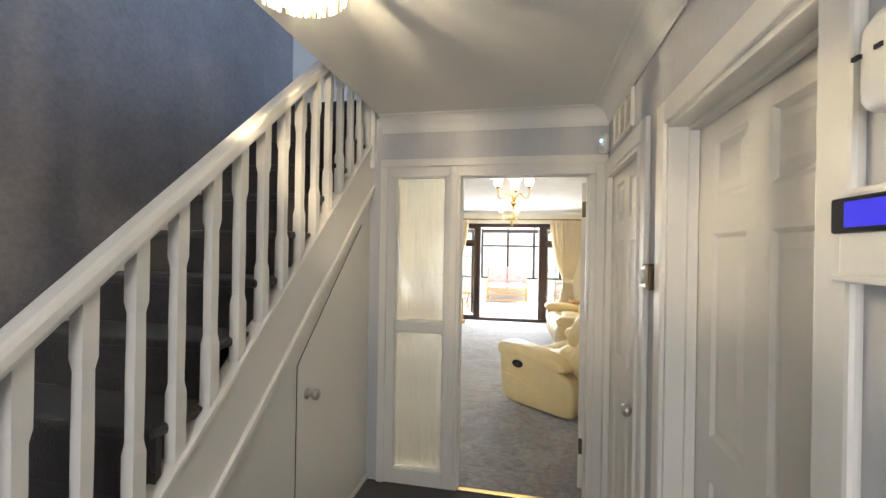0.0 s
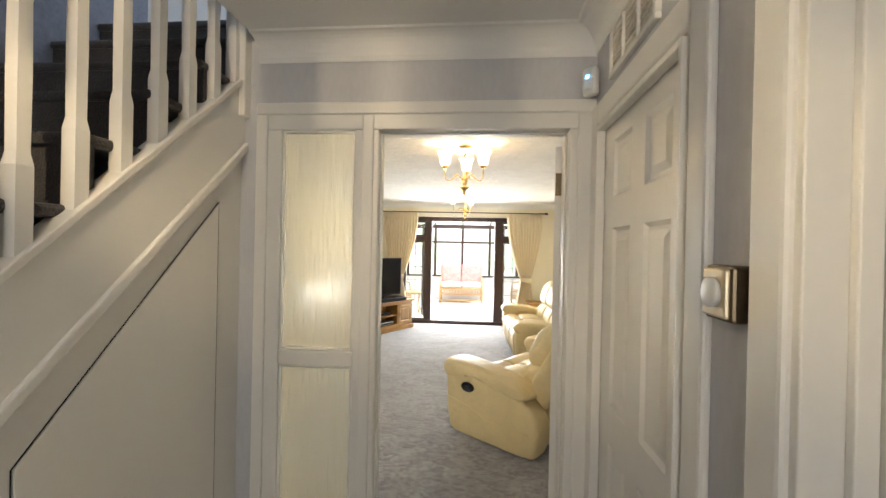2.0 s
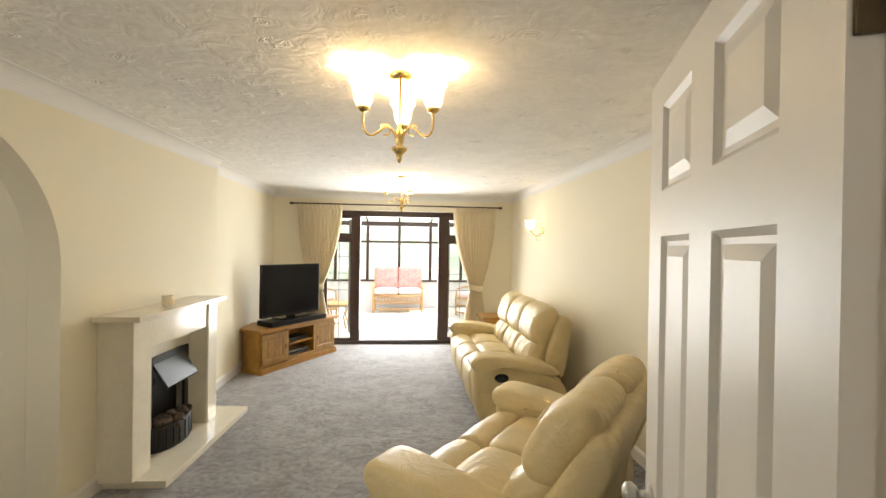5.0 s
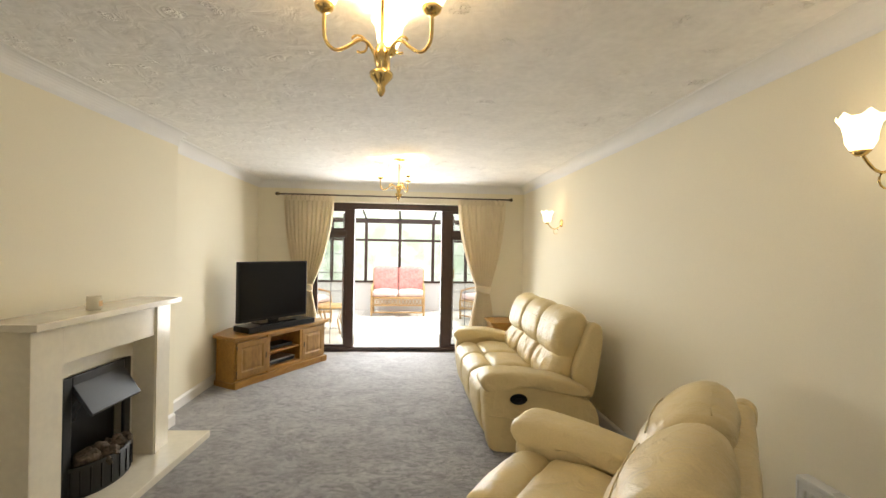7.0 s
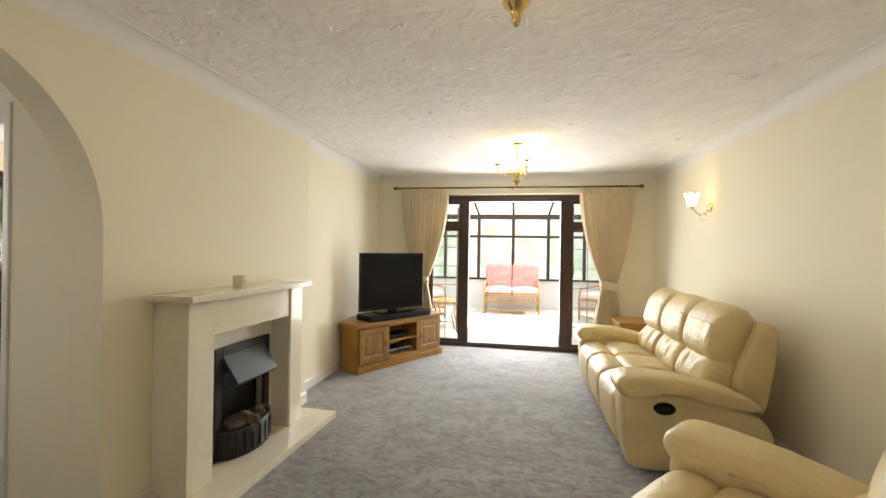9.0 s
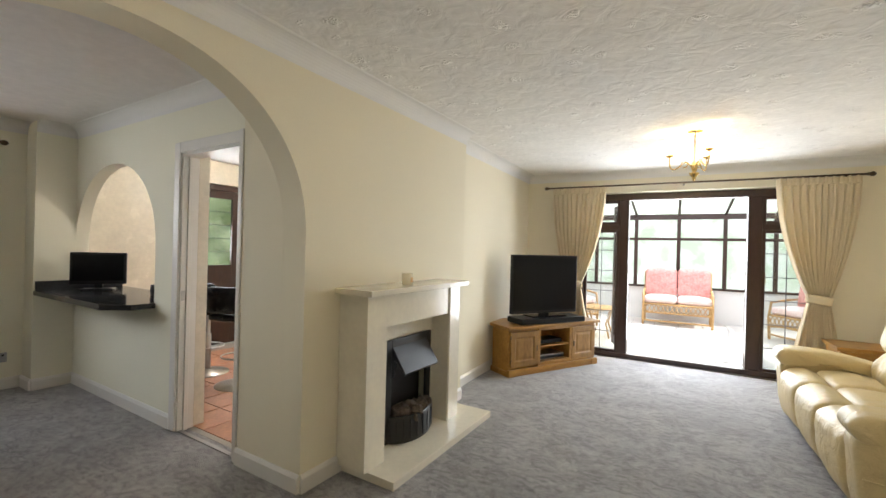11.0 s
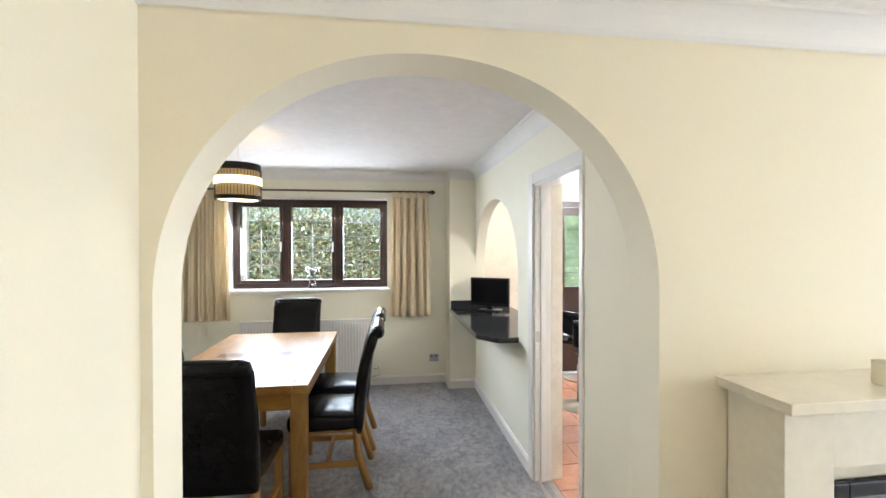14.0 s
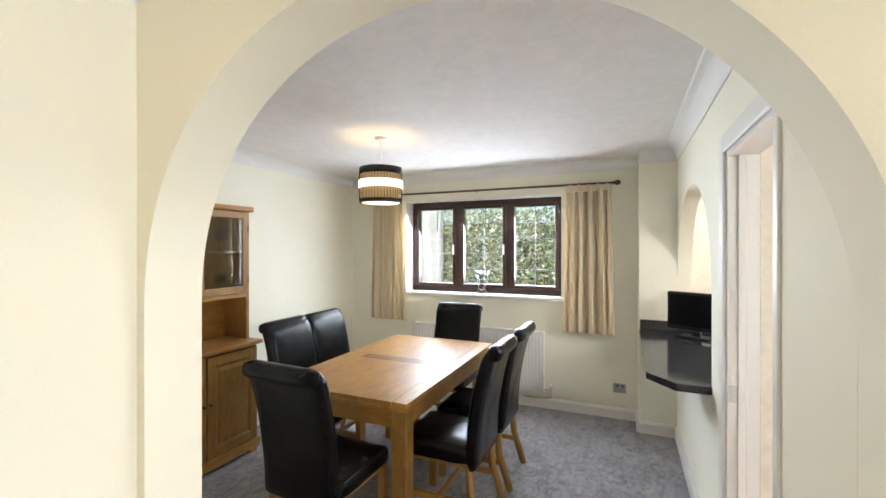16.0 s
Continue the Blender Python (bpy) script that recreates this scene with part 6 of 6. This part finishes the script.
# ---- kitchen ----
bd = thing("back_door", "dark brown back door with leaded glass upper half", "door", -5.40, 0, kind="structure")
boxes("frame", BROWN, bd, (-0.04, 0.05, BD0, BD0 + 0.06, 0, 2.1), (-0.04, 0.05, BD1 - 0.06, BD1, 0, 2.1), (-0.04, 0.05, BD0 + 0.06, BD1 - 0.06, 2.03, 2.1), bevel=0.004)
boxes("leaf", BROWN, bd, (-0.02, 0.025, BD0 + 0.06, BD0 + 0.16, 0.02, 2.03), (-0.02, 0.025, BD1 - 0.16, BD1 - 0.06, 0.02, 2.03), (-0.02, 0.025, BD0 + 0.16, BD1 - 0.16, 0.02, 1.06), (-0.02, 0.025, BD0 + 0.16, BD1 - 0.16, 1.93, 2.03), bevel=0.004)
p_ = boxes("pane", PANE, bd, (-0.003, 0.003, BD0 + 0.15, BD1 - 0.15, 1.05, 1.94), bevel=0)
p_.visible_shadow = False
for q in range(1, 5):
    z = 1.06 + 0.87 * q / 5
    boxes("lead", LEAD, bd, (-0.006, 0.006, BD0 + 0.16, BD1 - 0.16, z - 0.004, z + 0.004), bevel=0)
boxes("handle", BRASS, bd, (0.025, 0.06, BD0 + 0.09, BD0 + 0.12, 0.98, 1.1), bevel=0.004)


def stool(x, y):
    s = thing("bar_stool", "black bar stool with chrome stem and round foot", "stool", x, y, 0.006, 25, "kitchen stools")
    lathe("foot", STEEL, s, [(0, 0), (0.20, 0), (0.20, 0.01), (0.05, 0.03), (0.03, 0.05), (0, 0.05)], 28)
    lathe("stem", STEEL, s, [(0.028, 0.04), (0.028, 0.40), (0.018, 0.41), (0.018, 0.60), (0.06, 0.62), (0, 0.62)], 16)
    lathe("foot_ring", STEEL, s, [(0.15, 0.27), (0.158, 0.278), (0.15, 0.286), (0.142, 0.278), (0.15, 0.27)], 24, caps=False)
    soft("seat", BLACKL, s, (0.40, 0.38, 0.08), 0.036, pose(0, 0, 0.66), n=8)
    soft("backrest", BLACKL, s, (0.38, 0.06, 0.24), 0.028, pose(0, -0.19, 0.82), n=8)


stool(-3.72, 5.75)
stool(-4.32, 5.80)
sk = thing("kitchen_socket", "white wall socket on the tiled wall", "socket", -4.35, 8.098, 1.12)
boxes("plate", PLASTW, sk, (0, 0.15, -0.01, 0, 0, 0.085), bevel=0.004)
# fill lamp and glowing dish, added unseen to brighten the kitchen and hatch pier
lamp("kitchen_fill_lamp", "POINT", (-3.6, 6.6, 2.2), 50, (1.0, 0.93, 0.82), 0.12)
kl = thing("kitchen_fill_dish", "white round glowing dish added unseen in the kitchen", "ceiling light", -3.6, 6.6, CH)
lathe("dish", SHADE, kl, [(0, 0), (0.14, 0), (0.13, -0.04), (0.07, -0.07), (0, -0.08)], 28)

# ---- outdoors ----


def hedge(name, label, x0, x1, y0, y1, z1, count, seed, mats=(LEAF, LEAFY), share=0.25):
    """A clipped, uneven hedge of many small leaves over twiggy stems."""
    rng = np.random.default_rng(seed)
    for mt, n_, tagname in ((mats[0], int(count * (1 - share)), "leaves"), (mats[1], int(count * share), "yellow_leaves")):
        p = np.stack([rng.uniform(x0, x1, n_), rng.uniform(y0, y1, n_), rng.uniform(-0.1, z1, n_)], 1)
        p[:, 2] *= 1 + 0.08 * np.sin(p[:, 0] * 2.3 + p[:, 1] * 1.7)
        p += rng.normal(0, 0.05, p.shape)
        d = rng.normal(0, 1, (n_, 3))
        d /= np.linalg.norm(d, axis=1)[:, None]
        e = np.cross(d, rng.normal(0, 1, (n_, 3)))
        e /= np.linalg.norm(e, axis=1)[:, None]
        ln = rng.uniform(0.016, 0.042, (n_, 1))
        wd = ln * rng.uniform(0.4, 0.6, (n_, 1))
        v = np.stack([p - d * ln, p + e * wd, p + d * ln, p - e * wd], 1).reshape(-1, 3)
        me = bpy.data.meshes.new(tagname)
        me.from_pydata(v.tolist(), [], np.arange(4 * n_).reshape(-1, 4).tolist())
        me.materials.append(mt)
        ob = new(name if tagname == "leaves" else name + "_yellowing", me)
        tagged(ob, label if tagname == "leaves" else "yellowing leaves scattered through the hedge", "hedge", kind="stuff")


hedge("hedge", "dense green hedge outside the dining window", -8.6, -7.2, -0.5, 4.9, 2.45, 60000, 3, share=0.25)
# self-lit sheets put behind the glass in place of the sunlit garden
structure(boxes("backdrop", GARDEN_GLOW, None, (-30, 30, 24.0, 24.05, -0.5, 9.0), bevel=0), "glowing sheet standing in for overexposed garden foliage and pale sky", "backdrop")
structure(boxes("backdrop_side", SHRUBS_GLOW, None, (-9.6, -9.55, 4.6, 13.0, -0.5, 6.0), bevel=0), "glowing green sheet standing in for the sunlit garden outside", "backdrop")
# ground-coloured slab put inside the leaves to paint the hedge's inner shade
structure(boxes("hedge_shade_slab", SOIL, None, (-8.5, -8.2, -0.5, 4.9, -0.12, 2.0), bevel=0), "dark slab standing in for shade inside the hedge", "hedge")
dg = thing("trellis_post", "pale grey garden post against the hedge", "post", -7.05, 1.75)
boxes("post", STONE, dg, (-0.06, 0.06, -0.16, 0.16, -0.12, 2.6), bevel=0.01)
structure(boxes("pavement_patio", STONE, None, (-7.0, -5.56, -0.5, 9.0, -0.12, -0.06), bevel=0.01), "pale paved path beside the house", "pavement")

# ---- floor and wall tiles last ----
tile_me = boxes("tile", TERRA, bpy.data.objects["floor_kitchen_bed"], (-0.147, 0.147, -0.147, 0.147, 0, 0.006), bevel=0.002)
tile_me.matrix_basis = pose(-2.55, 5.18, 0.001)
for i in range(9):
    for j in range(10):
        if i or j:
            t_ = new("tile", tile_me.data)
            t_.parent = tile_me.parent
            t_.matrix_basis = pose(-2.55 - 0.303 * i, 5.18 + 0.303 * j, 0.001)
wt = bpy.data.objects["wall_kitchen_end"]
w_me = boxes("tile", TILEW, wt, (-0.098, 0.098, -0.006, 0, -0.073, 0.073), bevel=0.002)
w_me.matrix_basis = pose(-4.95, 8.10, 0.98)
for i in range(12):
    for j in range(8):
        if i or j:
            t_ = new("tile", w_me.data)
            t_.parent = wt
            t_.matrix_basis = pose(-4.95 + 0.2 * i + 0.1 * (j % 2), 8.10, 0.98 + 0.15 * j)
XF = SKEW
cfl = bpy.data.objects["floor_conservatory"]
c_me = boxes("tile", PAVER, cfl, (-0.197, 0.197, -0.197, 0.197, 0, 0.006), bevel=0.002)
c_me.matrix_basis = pose(-2.2, 9.40, -0.006)
for i in range(12):
    for j in range(10):
        if i or j:
            t_ = new("tile", c_me.data)
            t_.parent = cfl
            t_.matrix_basis = pose(-2.2 + 0.4 * i, 9.40 + 0.4 * j, -0.006)
XF = FLAT
